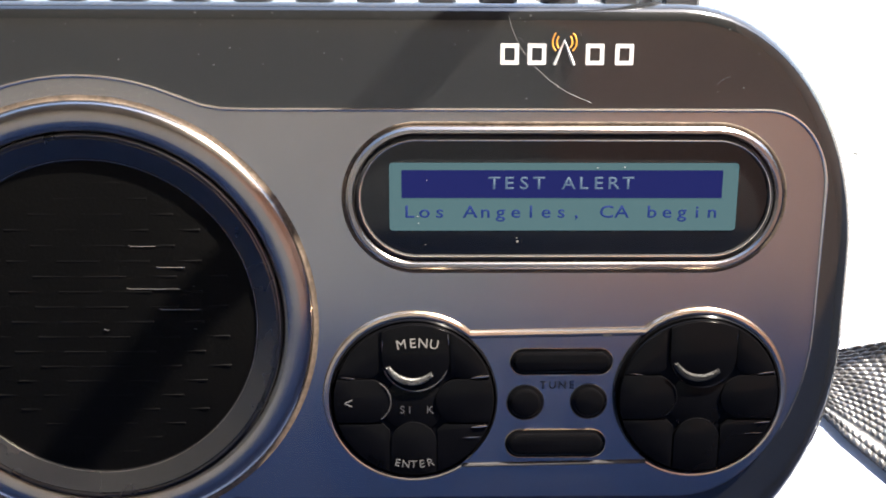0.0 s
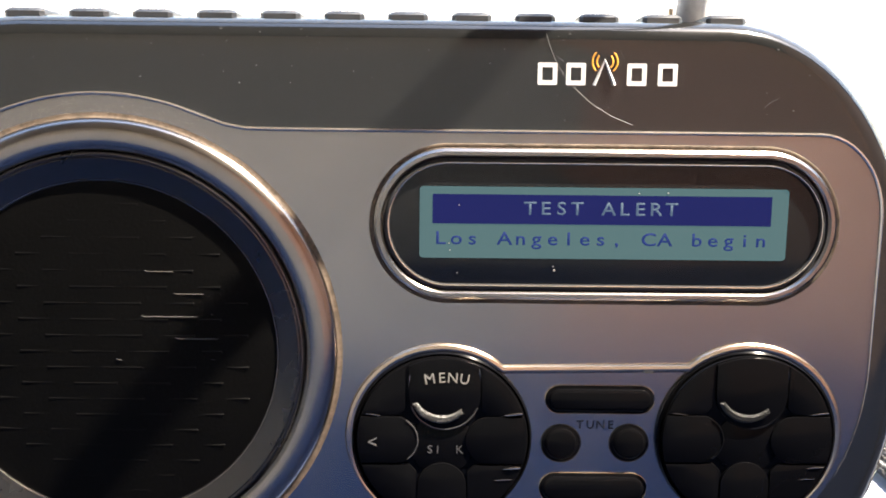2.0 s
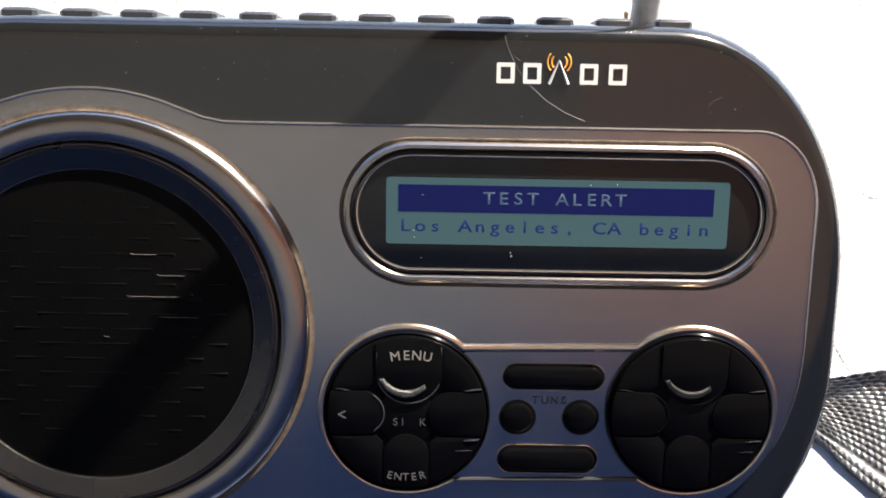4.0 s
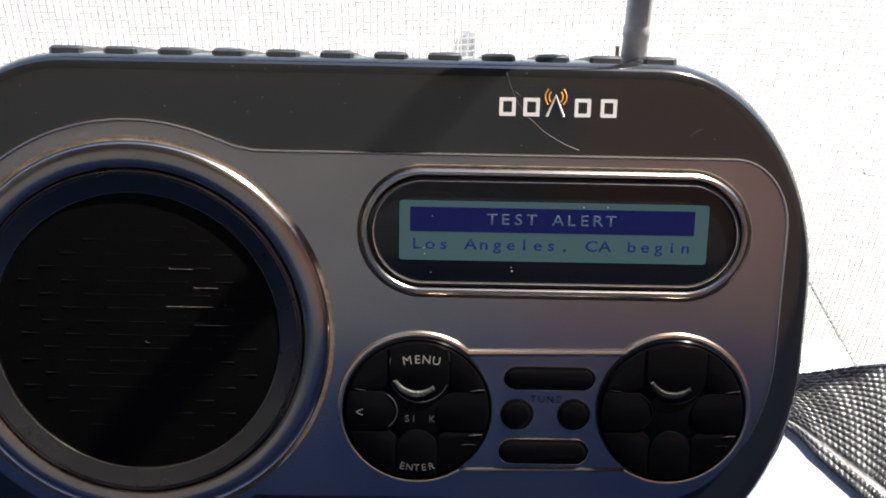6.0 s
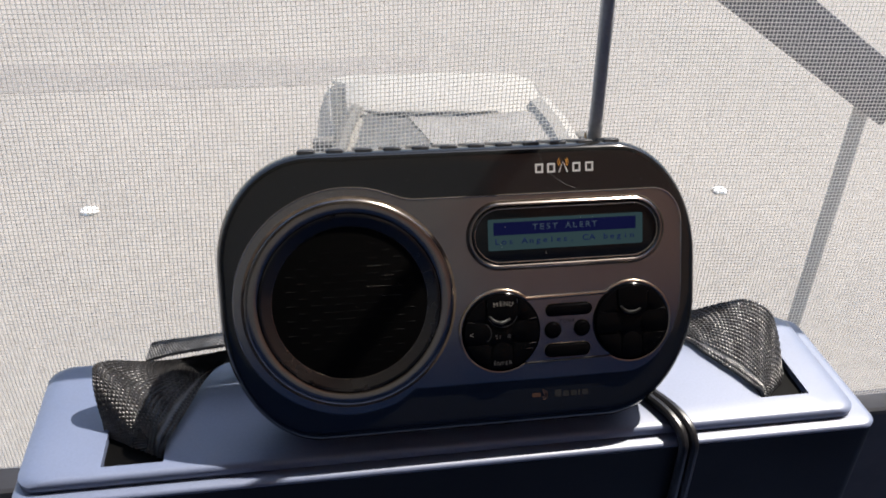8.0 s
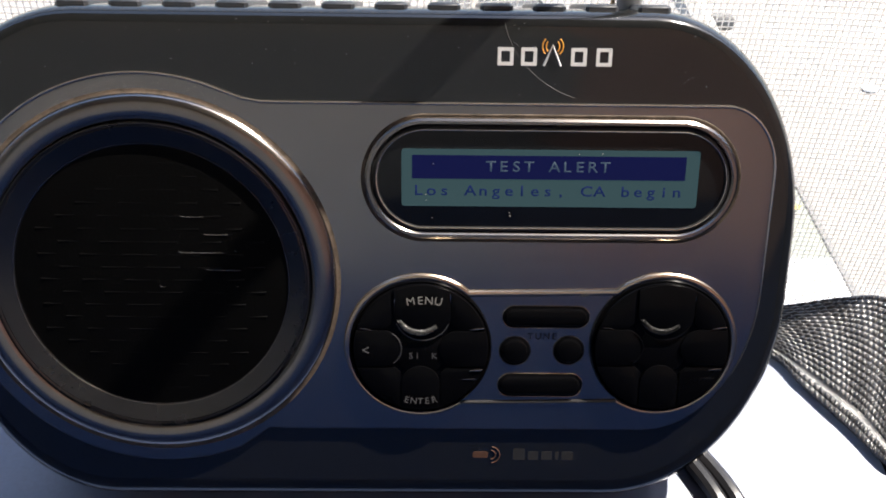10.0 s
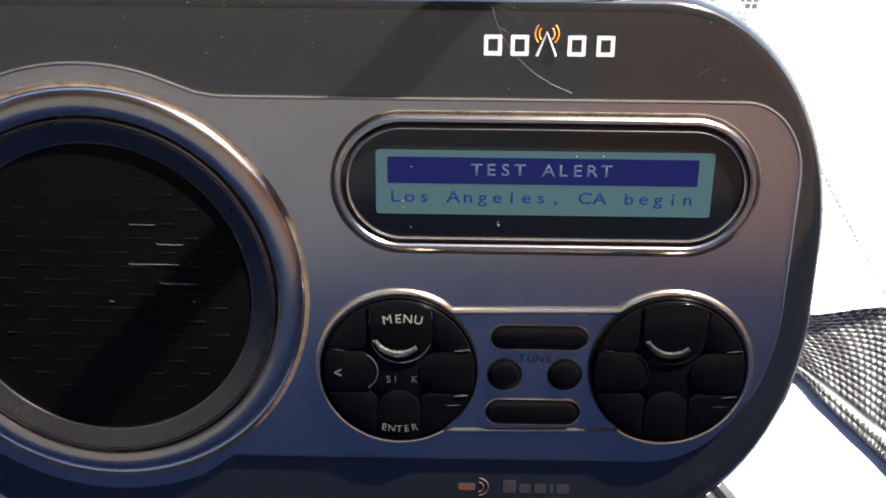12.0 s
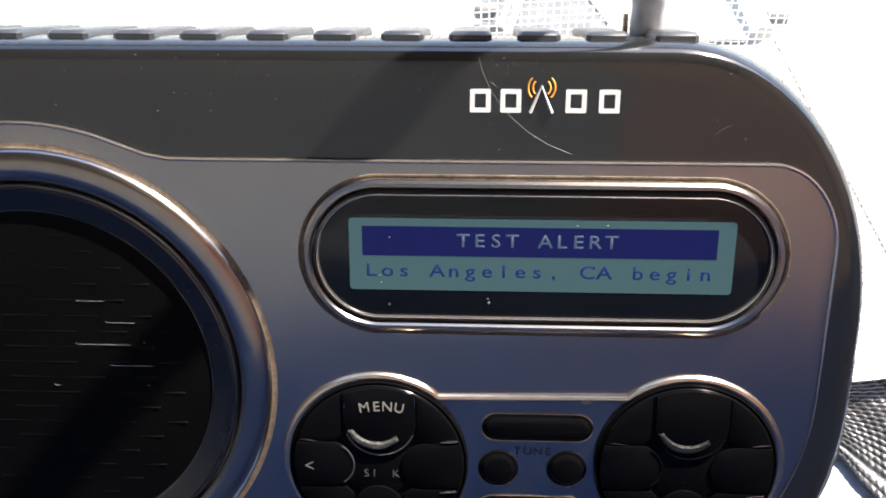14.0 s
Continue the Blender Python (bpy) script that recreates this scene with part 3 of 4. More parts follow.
    if printed:
        arcd = [(c, cx + 1.0 + 22.0 * math.cos(radians(a)), cz - 8.0 + 22.0 * math.sin(radians(a)), a - 90, 1.0) for c, a in zip("MENU", (99.8, 93.0, 86.9, 80.3))]
        part("menu_text", letters(arcd, 2.3, -3.17, bold=0.0), GREY_INK, base, "worn white word MENU", smooth=False)
        arcd = [(c, cx + 15.6 * math.cos(radians(a)), cz + 15.6 * math.sin(radians(a)), a + 90) for c, a in zip("ENTER", (256, 263.2, 270, 277, 284.4))]
        part("enter_text", letters(arcd, 1.9, -3.12), DIM_INK, base, "worn white word ENTER", smooth=False)
        part("arrow_mark", letters([("<", cx - 15.0, cz - 0.6, 0, 0.9)], 3.0, -3.12), DIM_INK, base, "worn white arrow mark", smooth=False)
        part("seek_text", letters([("S", cx - 2.6, cz - 2.2, 0), ("I", cx - 0.9, cz - 2.2, 0), ("K", cx + 3.8, cz - 2.2, 0)], 1.9, -2.76), FAINT_INK, base, "half worn away lettering", smooth=False)
    return base


wheel(W1, "control_wheel", "glossy black four-way control wheel with worn lettering", True)
wheel(W2, "control_wheel", "dark four-way control wheel without lettering", False)


def pill(x0, x1, z0, z1, name):
    r = (z1 - z0) / 2
    part("button_surround", plate(rounded(x0 - 0.7, x1 + 0.7, z0 - 0.7, z1 + 0.7, r + 0.69, n=10), [(0, -0.9), (0, -1.2), (0.3, -1.3)]), BUTTON_BLACK, radio)
    # silver outline of the long buttons stands in for their edge highlights
    edge_line = [(x / 1000, -0.00112, z / 1000) for x, z in rounded(x0 - 0.75, x1 + 0.75, z0 - 0.75, z1 + 0.75, r + 0.74, n=10)]
    part("button_edge", tube(edge_line, 0.00014, n=6, closed=True), TRIM_SILVER if name == "long_button" else SATIN_DARK, radio)
    part(name, plate(rounded(x0, x1, z0, z1, r - 0.01, n=10), [(0, -1.0), (0, -1.7), (0.3, -2.0), (0.8, -2.1)]), BUTTON_BLACK, radio)


pill(16.9, 39.3, 47.5, 52.4, "long_button")
pill(16.1, 38.4, 27.0, 32.5, "long_button")
pill(16.3, 23.5, 36.5, 43.5, "round_button")
pill(31.2, 38.3, 36.7, 43.7, "round_button")
part("tune_text", letters([(c, 24.0 + 2.22 * i, 44.2, 0) for i, c in enumerate("TUNE")], 1.9, -1.06, bold=0.03), DARK_INK, radio, "worn dark word TUNE", smooth=False)

# maker's mark as plain shapes: pale open frames, a mast and two orange waves each side


def frame_mark(x0, x1, z0, z1):
    outer = rounded(x0, x1, z0, z1, 0.25, n=3)
    hole = rounded(x0 + 0.9, x1 - 0.9, z0 + 0.9, z1 - 0.9, 0.1, n=3)
    return loft([[(x / 1000, y / 1000, z / 1000) for x, z in o] for o, y in ((outer, 0.05), (outer, -0.09), (hole, -0.09), (hole, 0.05))], cap_start=False, cap_end=False)


LZ0, LZ1 = 117.1, 121.6
for x0 in (12.9, 18.8, 31.4, 37.8):
    part("mark_frame", frame_mark(x0, x0 + 4.0, LZ0, LZ1), WHITE_INK, radio, "white printed shape")
part("mark_mast", tube([(x / 1000, -0.00008, z / 1000) for x, z in ((24.6, LZ0), (26.7, LZ1 + 0.6), (28.8, LZ0))], 0.0006, n=6, flat=0.6), WHITE_INK, radio, "white printed mast shape")
for r in (1.7, 2.6):
    for a0 in (-45, 135):
        part("mark_wave", tube([(x / 1000, -0.00008, z / 1000) for x, z in arc(26.7, 121.9, r, a0, a0 + 90, 10)], 0.00032, n=6, flat=0.6), ORANGE_INK, radio, "orange printed wave")
# lower badge, as an orange bar with waves and grey bars
for r in (1.4, 2.6):
    part("badge_wave", tube([(x / 1000, 0.0, z / 1000) for x, z in arc(14.2, 7.3, r, -85, 85, 12)], 0.00026, n=6, flat=0.6), FADED_ORANGE, radio, "faded orange printed wave")
part("badge_bar", plate(rounded(9.0, 13.4, 6.3, 8.3, 0.5), [(0, 0.1), (0, -0.06)]), FADED_ORANGE, radio, "faded orange printed bar", smooth=False)
for x0, w in ((20.6, 3.4), (24.9, 3.0), (28.8, 3.0), (32.7, 1.0), (34.6, 3.2)):
    part("badge_bar", plate(rounded(x0, x0 + w, 5.7, 9.3 if w > 3.3 else 8.4, 0.4), [(0, 0.1), (0, -0.06)]), BADGE_INK, radio, "faint grey printed bar", smooth=False)

# a scratch and a pale streak on the glossy band
scr = [(14.5, 127.5), (15.2, 125.0), (16.8, 121.5), (19.5, 117.5), (24, 113.5), (28.5, 110.8), (33.0, 109.0)]
part("long_scratch", tube([(x / 1000, 0.0, z / 1000) for x, z in scr], 0.00005, n=5), SCRATCH, radio, "thin curved pale scratch")
part("edge_streak", tube([(x / 1000, 0.0009 + 0.0001 * i, z / 1000) for i, (x, z) in enumerate(((53.5, 125.9), (57, 125.6), (60, 125.5), (63.5, 125.5)))], [0.00005, 0.00022, 0.0002, 0.00005], n=5), SCRATCH, radio, "pale streak on the shoulder")
rnd = random.Random(5)
for k in range(75):
    x, z = rnd.uniform(-120, 82), rnd.uniform(109, 128) if rnd.random() < 0.75 else rnd.uniform(62, 106)
    if z < 108 and (math.hypot(x - SPK[0], z - SPK[1]) < 55 or -22 < x < 76):
        continue
    y = -0.00112 if z < 106.5 else -0.00005
    s = rnd.choice((0.08, 0.1, 0.12, 0.16, 0.22))
    part("dust_fleck", plate(rounded(x, x + s * rnd.uniform(0.8, 2.2), z, z + s, s * 0.4, n=2), [(0, y * 1000 + 0.05), (0, y * 1000 - 0.05)]), SCRATCH, radio, smooth=False)
for x, z, s in ((-5.2, 83.9, .32), (-5.0, 82.4, .28), (-3.4, 77.6, .28), (16.9, 79.1, .3), (17.0, 78.2, .5), (-3.2, 92.0, .3), (34.5, 94.8, .3), (30.0, 101.5, .25), (40.5, 94.9, .35)):
    part("dust_fleck", plate(rounded(x, x + s, z, z + s * 0.8, s * 0.3, n=2), [(0, -1.5), (0, -1.66)]), GREY_INK, window, smooth=False)

# sandy dust caught above the speaker ring and in its seam
def grains(count, spread, middle, near, far):
    """Tiny dust grains about the speaker, each a low four-sided heap."""
    verts, faces = [], []
    for k in range(count):
        a, rad = radians(rnd.gauss(middle, spread)), near + (far - near) * rnd.random() ** 1.6
        x, z, w = SPK[0] + rad * math.cos(a), SPK[1] + rad * math.sin(a), rnd.choice((0.03, 0.04, 0.05, 0.08))
        turn, n0 = rnd.uniform(0, 1.5), len(verts)
        for q in range(4):
            b = turn + q * math.pi / 2
            verts.append(((x + w * rnd.uniform(0.7, 1.6) * math.cos(b)) / 1000, -0.00100, (z + w * math.sin(b)) / 1000))
        verts.append((x / 1000, -0.00105 - w * 0.0008, z / 1000))
        faces += [(n0 + q, n0 + (q + 1) % 4, n0 + 4) for q in range(4)]
    me = bpy.data.meshes.new("sand_dust")
    me.from_pydata(verts, [], faces)
    bm = bmesh.new()
    bm.from_mesh(me)
    bpy.data.meshes.remove(me)
    return bm


part("sand_dust", grains(1100, 20, 98, 50.3, 53.6), SAND, radio, "sandy dust lying above the speaker ring", smooth=False)
part("sand_dust", grains(60, 30, 35, 49.9, 52.0), SAND, radio, "sandy dust in the seam of the speaker ring", smooth=False)

# fine hairline scratches on the glossy band
for k in range(4):
    x, z = rnd.uniform(-100, 75), rnd.uniform(111, 125.5)
    a, ln = rnd.uniform(-0.9, 0.9) + (1.57 if rnd.random() < 0.3 else 0), rnd.uniform(1.5, 7)
    bend = rnd.uniform(-0.4, 0.4)
    line = [(x + ln * u * math.cos(a + bend * u), z + ln * u * math.sin(a + bend * u)) for u in (0, 0.33, 0.66, 1)]
    if min(q[1] for q in line) < 109.5 or max(q[1] for q in line) > 125.5:
        continue
    part("hairline_scratch", tube([(q[0] / 1000, 0.0, q[1] / 1000) for q in line], 0.00003, n=4), FAINT_INK, radio)

# ribs along the top
for i in range(12):
    x = -95.0 + 13.47 * i
    bm = loft([[((x + sx * (4.3 - ins)) / 1000, (20 + sy * (14.0 - ins)) / 1000, z / 1000) for sx, sy in ((-1, -1), (-0.8, -1.06), (0.8, -1.06), (1, -1), (1, 1), (-1, 1))]
               for ins, z in ((0, 129.4), (0.1, 131.5), (0.55, 132.1), (1.2, 132.3))])
    part("top_rib", bm, RUBBER, radio)

# aerial
ant_base = Vector((0.0500, 0.0225, 0.1292))
way = FACE.to_3x3().inverted() @ Vector((-0.045, -0.02, 1.0)).normalized()
ant = part("aerial", tube([ant_base + way * d for d in (0.012, 0.0125, 0.19, 0.1905, 0.36)], [0.0030, 0.0034, 0.0034, 0.0028, 0.0028], n=20), ANTENNA_METAL, radio, "telescopic aerial pulled upright")
part("aerial_knuckle", tube([ant_base + way * d for d in (-0.006, 0.0, 0.009, 0.0105, 0.012, 0.0125, 0.0145)], [0.0037, 0.0036, 0.0035, 0.0037, 0.0037, 0.0035, 0.0033], n=20), ANTENNA_METAL, ant)
part("aerial_pin", tube([ant_base + Vector((-0.0046, -0.001, -0.004)), ant_base + Vector((-0.0046, -0.001, 0.0062))], 0.0006, n=8), PIN_METAL, ant)


# ---------------------------------------------------------------- the blue case under the radio
def slab(x0, x1, y0, y1, steps, r, n=10, wide=1.0):
    """A slab with rounded corners in plan: steps of (inset, z)."""
    base = rounded(x0, x1, y0, y1, r, n=n)
    rings = []
    mid, half = (x0 + x1) / 2, (x1 - x0) / 2
    for inset, z in steps:
        o = offset(base, inset) if inset else base
        rings.append([(mid + (x - mid) * (1 - wide * inset / half), y, z) for x, y in o])
    return rings


case = new("storage_case")
case.location = (0, 0, 0)
tagged(case, "dark blue plastic case with webbing handle straps", "storage case")
CX0, CX1, CY0, CY1 = -0.238, 0.192, -0.002, 0.084
lid_top = [(0.0, -0.0050), (0.0, -0.0024), (0.0005, -0.0011), (0.0014, -0.0003), (0.0028, 0.0)]
SLOTS = ((0.142, 0.170, 0.0125, 0.048), (-0.200, -0.171, 0.0055, 0.044))


def lid_mesh():
    bm = loft(slab(CX0, CX1, CY0, CY1, lid_top, 0.010, wide=4.0), cap_end=False, cap_start=True)
    # the flat top, cut round the two strap slots
    edges = [e for e in bm.edges if e.is_boundary and all(abs(v.co.z) < 1e-6 for v in e.verts)]
    for sx0, sx1, sy0, sy1 in SLOTS:
        up = [bm.verts.new((x, y, 0)) for x, y in ((sx0, sy0), (sx1, sy0), (sx1, sy1), (sx0, sy1))]
        dn = [bm.verts.new((v.co.x, v.co.y, -0.012)) for v in up]
        for i in range(4):
            j = (i + 1) % 4
            edges.append(bm.edges.new((up[i], up[j])))
            bm.faces.new((up[i], up[j], dn[j], dn[i]))
        bm.faces.new(dn)
    bmesh.ops.triangle_fill(bm, use_beauty=True, edges=edges)
    return bm


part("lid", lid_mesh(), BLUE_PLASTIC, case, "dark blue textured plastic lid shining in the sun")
part("seam", loft(slab(CX0 + 0.003, CX1 - 0.003, CY0 + 0.003, CY1 - 0.003, [(0, -0.010), (0, -0.004)], 0.016)), GRILLE_BLACK, case, "dark gap under the lid")
# body coloured near black to paint the shade below the lid
part("body", loft(slab(CX0 - 0.002, CX1 + 0.010, CY0 - 0.0065, CY1 + 0.002, [(0.004, -0.318), (0.0, -0.310), (0.0, -0.0092), (0.004, -0.0092)], 0.009)), BODY_PLASTIC, case, "navy plastic body, near black in place of its shade")
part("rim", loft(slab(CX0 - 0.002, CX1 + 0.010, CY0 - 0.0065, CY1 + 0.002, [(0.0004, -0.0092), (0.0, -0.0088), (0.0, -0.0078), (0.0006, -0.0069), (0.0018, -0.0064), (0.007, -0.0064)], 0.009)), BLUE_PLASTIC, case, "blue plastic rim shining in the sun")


# ---------------------------------------------------------------- webbing straps
def spline(points, n):
    """A smooth line through points, as n + 1 places."""
    P = [Vector(p) for p in points]
    P = [P[0] * 2 - P[1]] + P + [P[-1] * 2 - P[-2]]
    out = []
    seg = len(P) - 3
    for k in range(n + 1):
        u = k / n * seg
        i = min(int(u), seg - 1)
        t = u - i
        a, b, c, d = P[i:i + 4]
        out.append(0.5 * ((2 * b) + (c - a) * t + (2 * a - 5 * b + 4 * c - d) * t * t + (3 * b - a - 3 * c + d) * t ** 3))
    return out


def webbing(name, near, far, parent, length, width, label):
    """A woven band between its near and far edges, with raised yarns and a thick selvedge."""
    rows = int(length / 0.0019)
    cols = int(width / 0.0019)
    sub = 4
    N, M = rows * sub, cols * sub
    a, b = spline(near, N), spline(far, N)
    centre = [[a[i].lerp(b[i], j / M) for j in range(M + 1)] for i in range(N + 1)]
    bm = bmesh.new()
    front, back = [], []
    for i in range(N + 1):
        f, k = [], []
        for j in range(M + 1):
            p = centre[i][j]
            du = centre[min(i + 1, N)][j] - centre[max(i - 1, 0)][j]
            dv = centre[i][min(j + 1, M)] - centre[i][max(j - 1, 0)]
            nn = du.cross(dv)
            nn = nn.normalized() if nn.length > 1e-12 else Vector((0, 0, 1))
            shift = 0.5 if (j // sub) % 2 else 0.0
            u, v = i / sub + shift, j / sub
            yarn = 0.75 + 0.5 * abs(math.sin(12.9898 * int(u) + 78.233 * int(v)))
            h = abs(math.sin(math.pi * u)) ** 0.6 * abs(math.sin(math.pi * v)) ** 0.6 * yarn
            if 2.0 < v < 3.0 and cols > 12:
                h = -0.2 * math.sin(math.pi * (v - 2.0))
            f.append(bm.verts.new(p + nn * (0.0006 + 0.0008 * h)))
            k.append(bm.verts.new(p - nn * (0.0007 + 0.00075 * h)))
        front.append(f), back.append(k)
    for i in range(N):
        for j in range(M):
            bm.faces.new((front[i][j], front[i][j + 1], front[i + 1][j + 1], front[i + 1][j]))
            bm.faces.new((back[i][j], back[i + 1][j], back[i + 1][j + 1], back[i][j + 1]))
        bm.faces.new((front[i][0], front[i + 1][0], back[i + 1][0], back[i][0]))
        bm.faces.new((front[i][M], back[i][M], back[i + 1][M], front[i + 1][M]))
    return part(name, bm, WEBBING, parent, label)


webbing("handle_strap",
        [(0.1445, 0.0135, -0.010), (0.1430, 0.0140, 0.0015), (0.1399, 0.0192, 0.0025), (0.1359, 0.0286, 0.0022), (0.1316, 0.0366, 0.0022), (0.1249, 0.0491, 0.0022), (0.1180, 0.0622, 0.0025), (0.095, 0.074, 0.006)],
        [(0.1600, 0.026, -0.010), (0.1620, 0.030, 0.002), (0.1675, 0.051, 0.0130), (0.1692, 0.065, 0.0168), (0.1602, 0.075, 0.0186), (0.1485, 0.080, 0.0140), (0.1250, 0.082, 0.0075), (0.100, 0.085, 0.007)],
        case, 0.085, 0.040, "black woven nylon strap folding out of its slot")
webbing("handle_strap",
        [(-0.1735, 0.012, -0.010), (-0.1712, 0.0125, 0.0015), (-0.1695, 0.0175, 0.0025), (-0.1648, 0.0298, 0.0030), (-0.1602, 0.0424, 0.0035), (-0.1539, 0.0588, 0.0045), (-0.1441, 0.0702, 0.0055), (-0.120, 0.078, 0.006)],
        [(-0.2010, 0.030, -0.010), (-0.2030, 0.034, 0.004), (-0.2060, 0.043, 0.0225), (-0.2035, 0.052, 0.0262), (-0.1796, 0.060, 0.0180), (-0.1474, 0.068, 0.0140), (-0.118, 0.076, 0.012)],
        case, 0.088, 0.040, "black woven nylon strap folding out of its slot")
webbing("strap_return",
        [(-0.184, 0.064, 0.0150), (-0.1715, 0.063, 0.0190), (-0.1575, 0.063, 0.0210), (-0.1458, 0.063, 0.0223), (-0.115, 0.065, 0.024)],
        [(-0.1830, 0.080, 0.0140), (-0.1720, 0.082, 0.0137), (-0.1605, 0.082, 0.0143), (-0.1473, 0.082, 0.0155), (-0.115, 0.083, 0.017)],
        case, 0.070, 0.018, "second layer of the black strap")

# ---------------------------------------------------------------- cable
cab = new("power_cable")
tagged(cab, "black twin cable hanging from behind the radio over the case", "cable")
for dx in (0.0, 0.0055):
    pts = spline([(0.052 + dx, 0.042, 0.004), (0.069 + dx, 0.030, 0.0032), (0.079 + dx, 0.016, 0.0032), (0.085 + dx, 0.001, 0.0032), (0.088 + dx, -0.0095, -0.0020), (0.0885 + dx, -0.0122, -0.02), (0.089 + dx, -0.0122, -0.10), (0.092 + dx, -0.0122, -0.30)], 50)
    part("cord", tube(pts, 0.0027, n=10), CABLE, cab)


# ---------------------------------------------------------------- the parked car
def car():
    c = new("car")
    tagged(c, "white parked hatchback seen from above on pale asphalt", "car")

    def section(y, z0, half0, z1, half1, z2, half2):
        pts = [(-half0, z0), (-half1, z1), (-half1 * 0.99, z1 + 0.05), (-half2, z2), (-half2 * 0.5, z2 + 0.03), (0, z2 + 0.04),
               (half2 * 0.5, z2 + 0.03), (half2, z2), (half1 * 0.99, z1 + 0.05), (half1, z1), (half0, z0)]
        return [(x, y, z) for x, z in pts]

    hull = [section(-2.10, 0.30, 0.55, 0.45, 0.62, 0.60, 0.50), section(-2.0, 0.22, 0.74, 0.45, 0.82, 0.72, 0.70),
            section(-1.6, 0.2, 0.82, 0.55, 0.89, 0.84, 0.78), section(-0.9, 0.2, 0.84, 0.6, 0.91, 0.95, 0.80),
            section(0.0, 0.2, 0.84, 0.6, 0.92, 0.98, 0.82), section(0.7, 0.2, 0.84, 0.6, 0.92, 0.97, 0.82),
            section(1.15, 0.22, 0.8, 0.6, 0.88, 0.86, 0.78), section(1.3, 0.3, 0.66, 0.55, 0.76, 0.75, 0.66)]
    part("body", loft(hull), CAR_PAINT, c, "white painted body")

    def ringz(y0, y1, half, z, k=0.12):
        return [(-half, y0 + k, z), (-half * 0.85, y0 + 0.02, z), (0, y0 - 0.05, z), (half * 0.85, y0 + 0.02, z), (half, y0 + k, z),
                (half, y1 - k, z), (half * 0.85, y1, z), (0, y1 + 0.04, z), (-half * 0.85, y1, z), (-half, y1 - k, z)]

    part("cabin", loft([ringz(-0.93, 0.95, 0.79, 0.96), ringz(-0.42, 0.33, 0.66, 1.17)]), CAR_PAINT, c, "white cabin frame")

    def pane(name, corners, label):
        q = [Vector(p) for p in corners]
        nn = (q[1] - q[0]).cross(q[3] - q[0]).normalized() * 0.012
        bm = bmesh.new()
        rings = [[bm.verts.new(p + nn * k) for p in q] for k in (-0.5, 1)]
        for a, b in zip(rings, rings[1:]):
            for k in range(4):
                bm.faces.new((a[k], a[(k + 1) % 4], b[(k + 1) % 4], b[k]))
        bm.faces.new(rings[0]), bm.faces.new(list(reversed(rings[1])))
        return part(name, bm, GLASS_REFLECTION if name == "glass_reflection" else SIDE_GLASS, c, label)

    pane("windshield", [(-0.70, -0.99, 0.965), (0.70, -0.99, 0.965), (0.58, -0.455, 1.16), (-0.58, -0.455, 1.16)], "dark windshield")
    # pale pane over the glass paints the reflection on its right part
    pane("glass_reflection", [(-0.06, -0.975, 0.983), (0.72, -0.975, 0.983), (0.60, -0.475, 1.166), (-0.30, -0.475, 1.166)], "pale pane painting the reflection on the windshield")
    for s in (-1, 1):
        pane("side_window", [(s * 0.80, -0.72, 0.99), (s * 0.80, 0.62, 0.99), (s * 0.69, 0.20, 1.14), (s * 0.69, -0.30, 1.14)], "dark side window")
    part("roof", loft([ringz(-0.46, 0.36, 0.70, 1.165), ringz(-0.40, 0.30, 0.66, 1.20), ringz(-0.25, 0.2, 0.5, 1.215)]), CAR_PAINT, c, "white roof")
    part("roof_seal", tube([(-0.64, -0.36, 1.17), (-0.5, -0.45, 1.182), (-0.2, -0.485, 1.19), (0.1, -0.49, 1.19), (0.34, -0.475, 1.186)], [0.012, 0.016, 0.016, 0.014, 0.006], n=8), CAR_DARK, c)
    for s in (-1, 1):
        # left pillar coloured dark for the shade on that side
        part("pillar", tube([(s * 0.79, -0.90, 0.98), (s * 0.72, -0.62, 1.11), (s * 0.64, -0.36, 1.18)], 0.05 if s < 0 else 0.1, n=8), CAR_DARK if s < 0 else CAR_PAINT, c)
        m = part("mirror", box(s * (0.93 if s > 0 else 0.86) - 0.08, s * (0.93 if s > 0 else 0.86) + 0.08, -0.70, -0.58, 0.94, 1.06, 0.04, 3), CAR_DARK, c)
        part("mirror_arm", tube([(s * 0.80, -0.62, 0.97), (s * 0.88, -0.64, 1.0)], 0.03, n=8), CAR_DARK, m)
        part("headlight", box(s * 0.66 - 0.14, s * 0.66 + 0.14, -2.06, -1.82, 0.58, 0.72, 0.05, 3), ALLOY, c, "clear headlight")
        for y in (-1.3, 0.75):
            prof = [(0.20, -0.09), (0.30, -0.10), (0.32, -0.06), (0.32, 0.06), (0.30, 0.10), (0.20, 0.09)]
            rings = [[(s * 0.80 + dx, y + r * math.cos(2 * math.pi * k / 24), 0.32 + r * math.sin(2 * math.pi * k / 24)) for k in range(24)] for r, dx in prof]
            w = part("wheel", loft([[(s * 0.80 + dx, y + r * math.cos(2 * math.pi * k / 24), 0.32 + r * math.sin(2 * math.pi * k / 24)) for k in range(24)] for r, dx in ((0.03, -0.05), (0.2, -0.07), (0.2, 0.07), (0.03, 0.05))]), ALLOY, c)
            part("tyre", loft(rings, cap_start=False, cap_end=False), TYRE, w)
    c.matrix_world = pose(1.12, 6.65, GROUND, 0, 0, -2) @ Matrix.Diagonal((1.2, 1, 1, 1))
    return c


car()

# ---------------------------------------------------------------- post and beam outside
post = new("porch_post")
post.location = (2.43, 3.0, GROUND)
tagged(post, "pale grey porch post carrying a dark slanting beam", "post")
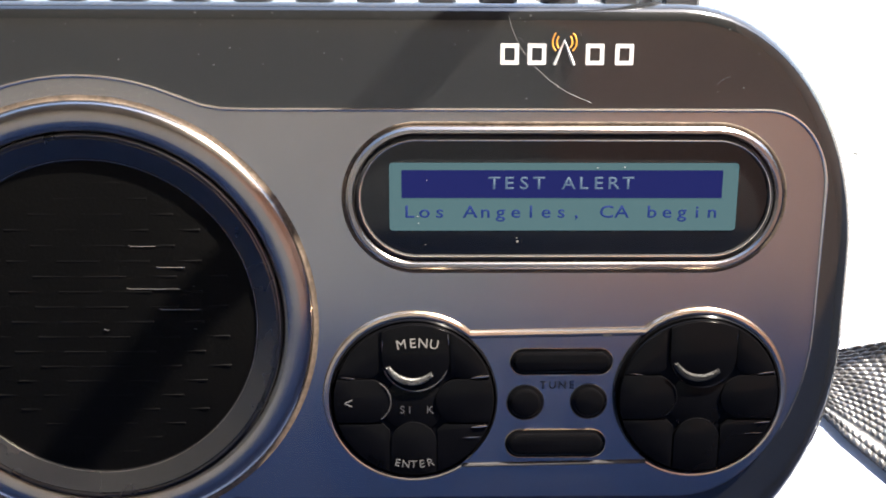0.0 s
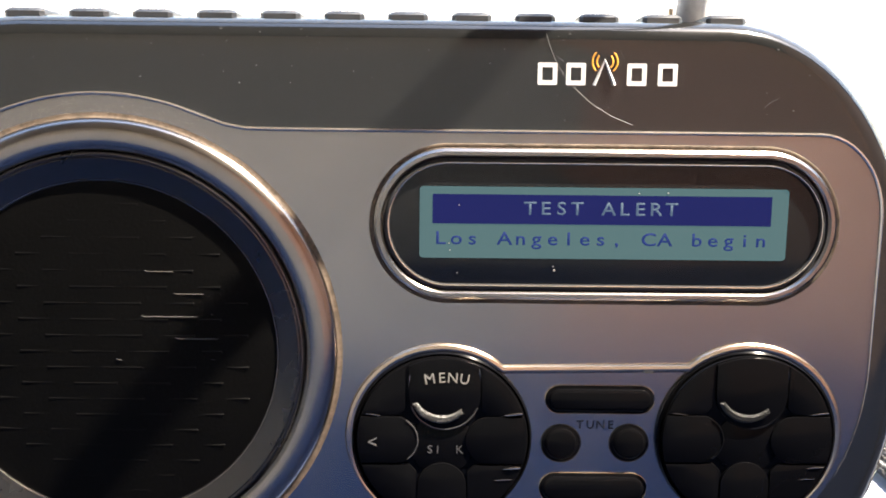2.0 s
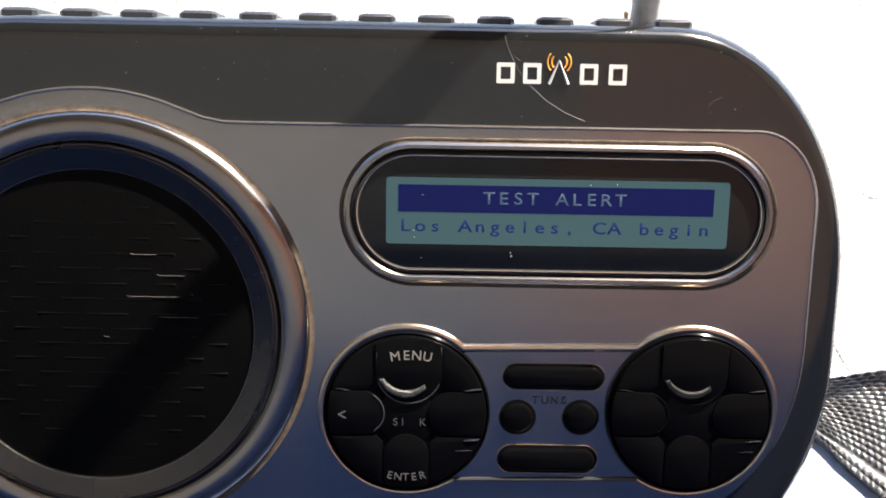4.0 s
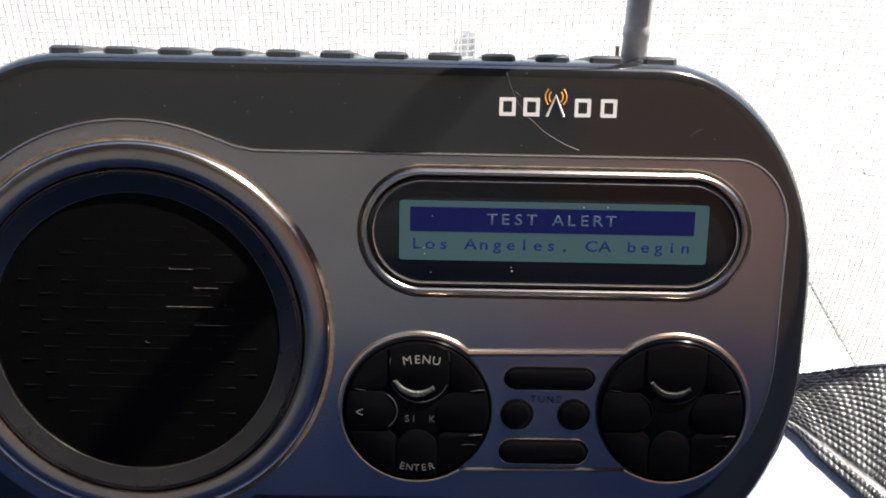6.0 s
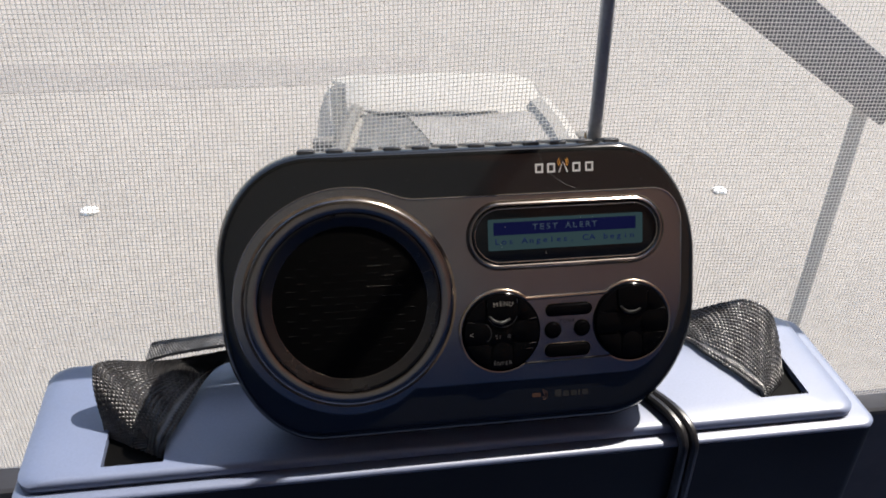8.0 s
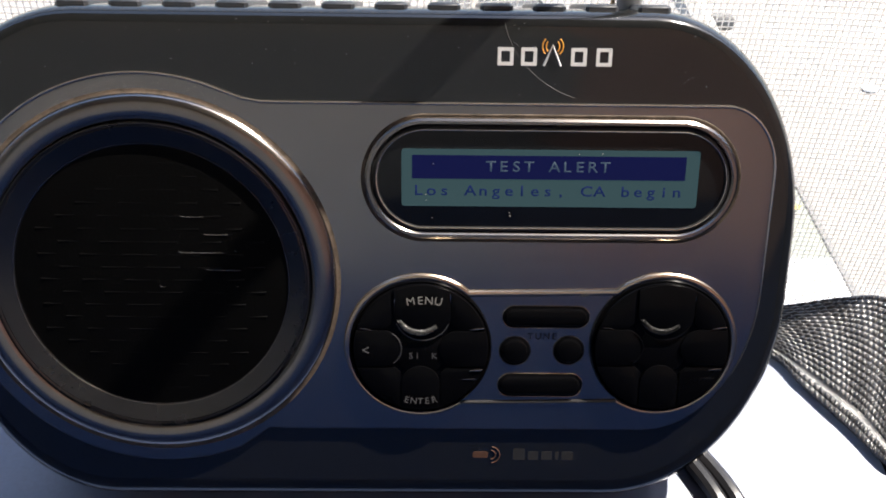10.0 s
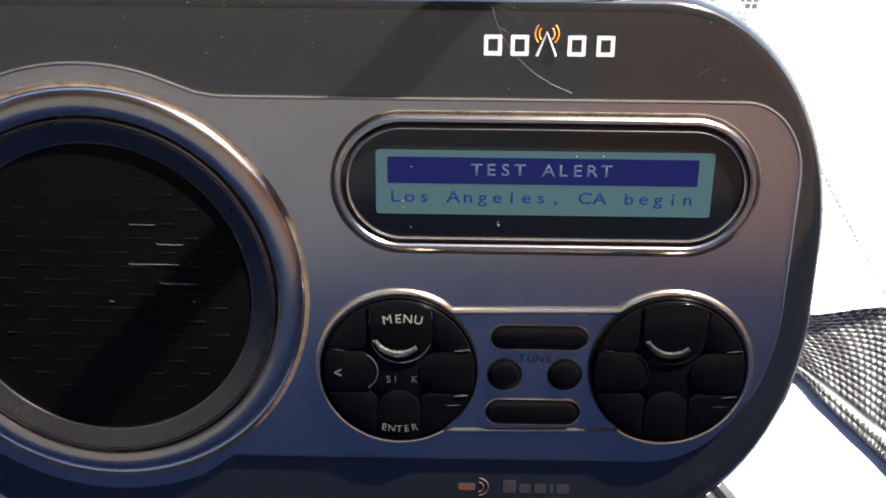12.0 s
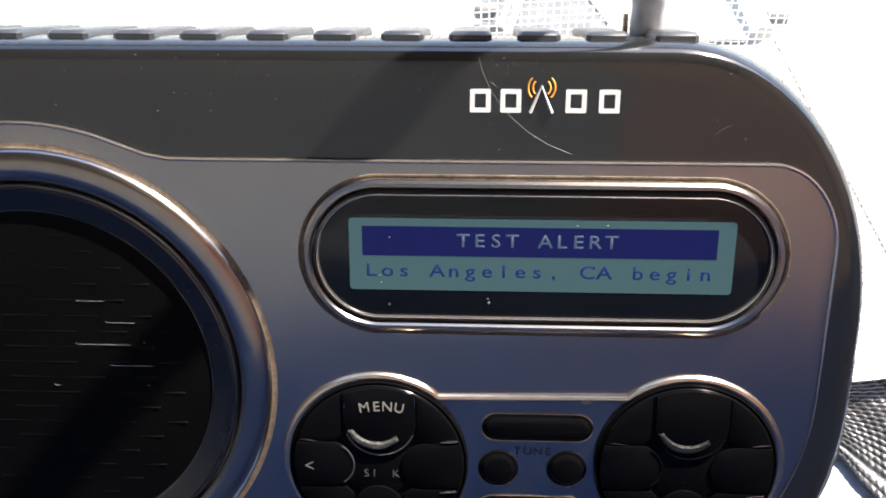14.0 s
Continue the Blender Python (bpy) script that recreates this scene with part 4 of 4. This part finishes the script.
part("shaft", tube([(0, 0, 0.0), (0, 0, 0.02), (0, 0, -1.13 - GROUND)], [0.06, 0.036, 0.034], n=16), POST_PAINT, post, "pale grey painted shaft")
bm = box(-0.1, 2.2, -0.06, 0.06, -0.115, 0.115, 0.01, 2)
bm.transform(Matrix.Translation((0.063, 0.0, -1.119 - GROUND)) @ Matrix.Rotation(-math.atan2(0.538, -0.843), 4, "Y"))
part("beam", bm, BEAM_WOOD, post, "dark slanting beam")


# ---------------------------------------------------------------- white lumps standing in for bright glints in the yard
def stone(x, y, size, seed):
    rs = random.Random(seed)
    bm = bmesh.new()
    bmesh.ops.create_icosphere(bm, subdivisions=2, radius=size / 2)
    for v in bm.verts:
        v.co *= rs.uniform(0.85, 1.1)
        v.co.z = max(v.co.z * 0.3, -size * 0.1)
    ob = mesh_object("stone", bm, GLINT_LUMP)
    ob.location = (x, y, GROUND + size * 0.1)
    return tagged(ob, "small white lump standing in for a bright glint on the asphalt", "stone", group="white stones in the yard")


stone(-2.07, 6.9, 0.17, 1)
stone(3.97, 6.7, 0.15, 2)

flower = new("flower")
flower.location = (2.69, 4.83, GROUND + 0.006)
tagged(flower, "small yellow flower in the dry strip", "flower")
part("stem", tube([(0, 0, 0), (0.005, 0, 0.05), (0, 0.004, 0.09)], 0.004, n=6), STRIP, flower)
for k in range(6):
    a = radians(60 * k)
    q = [Vector((0.006 * math.cos(a), 0.006 * math.sin(a), 0.09)), Vector((0.028 * math.cos(a - 0.4), 0.028 * math.sin(a - 0.4), 0.098)),
         Vector((0.042 * math.cos(a), 0.042 * math.sin(a), 0.094)), Vector((0.028 * math.cos(a + 0.4), 0.028 * math.sin(a + 0.4), 0.098))]
    part("petal", loft([[p - Vector((0, 0, 0.002)) for p in q], q]), PETAL, flower)
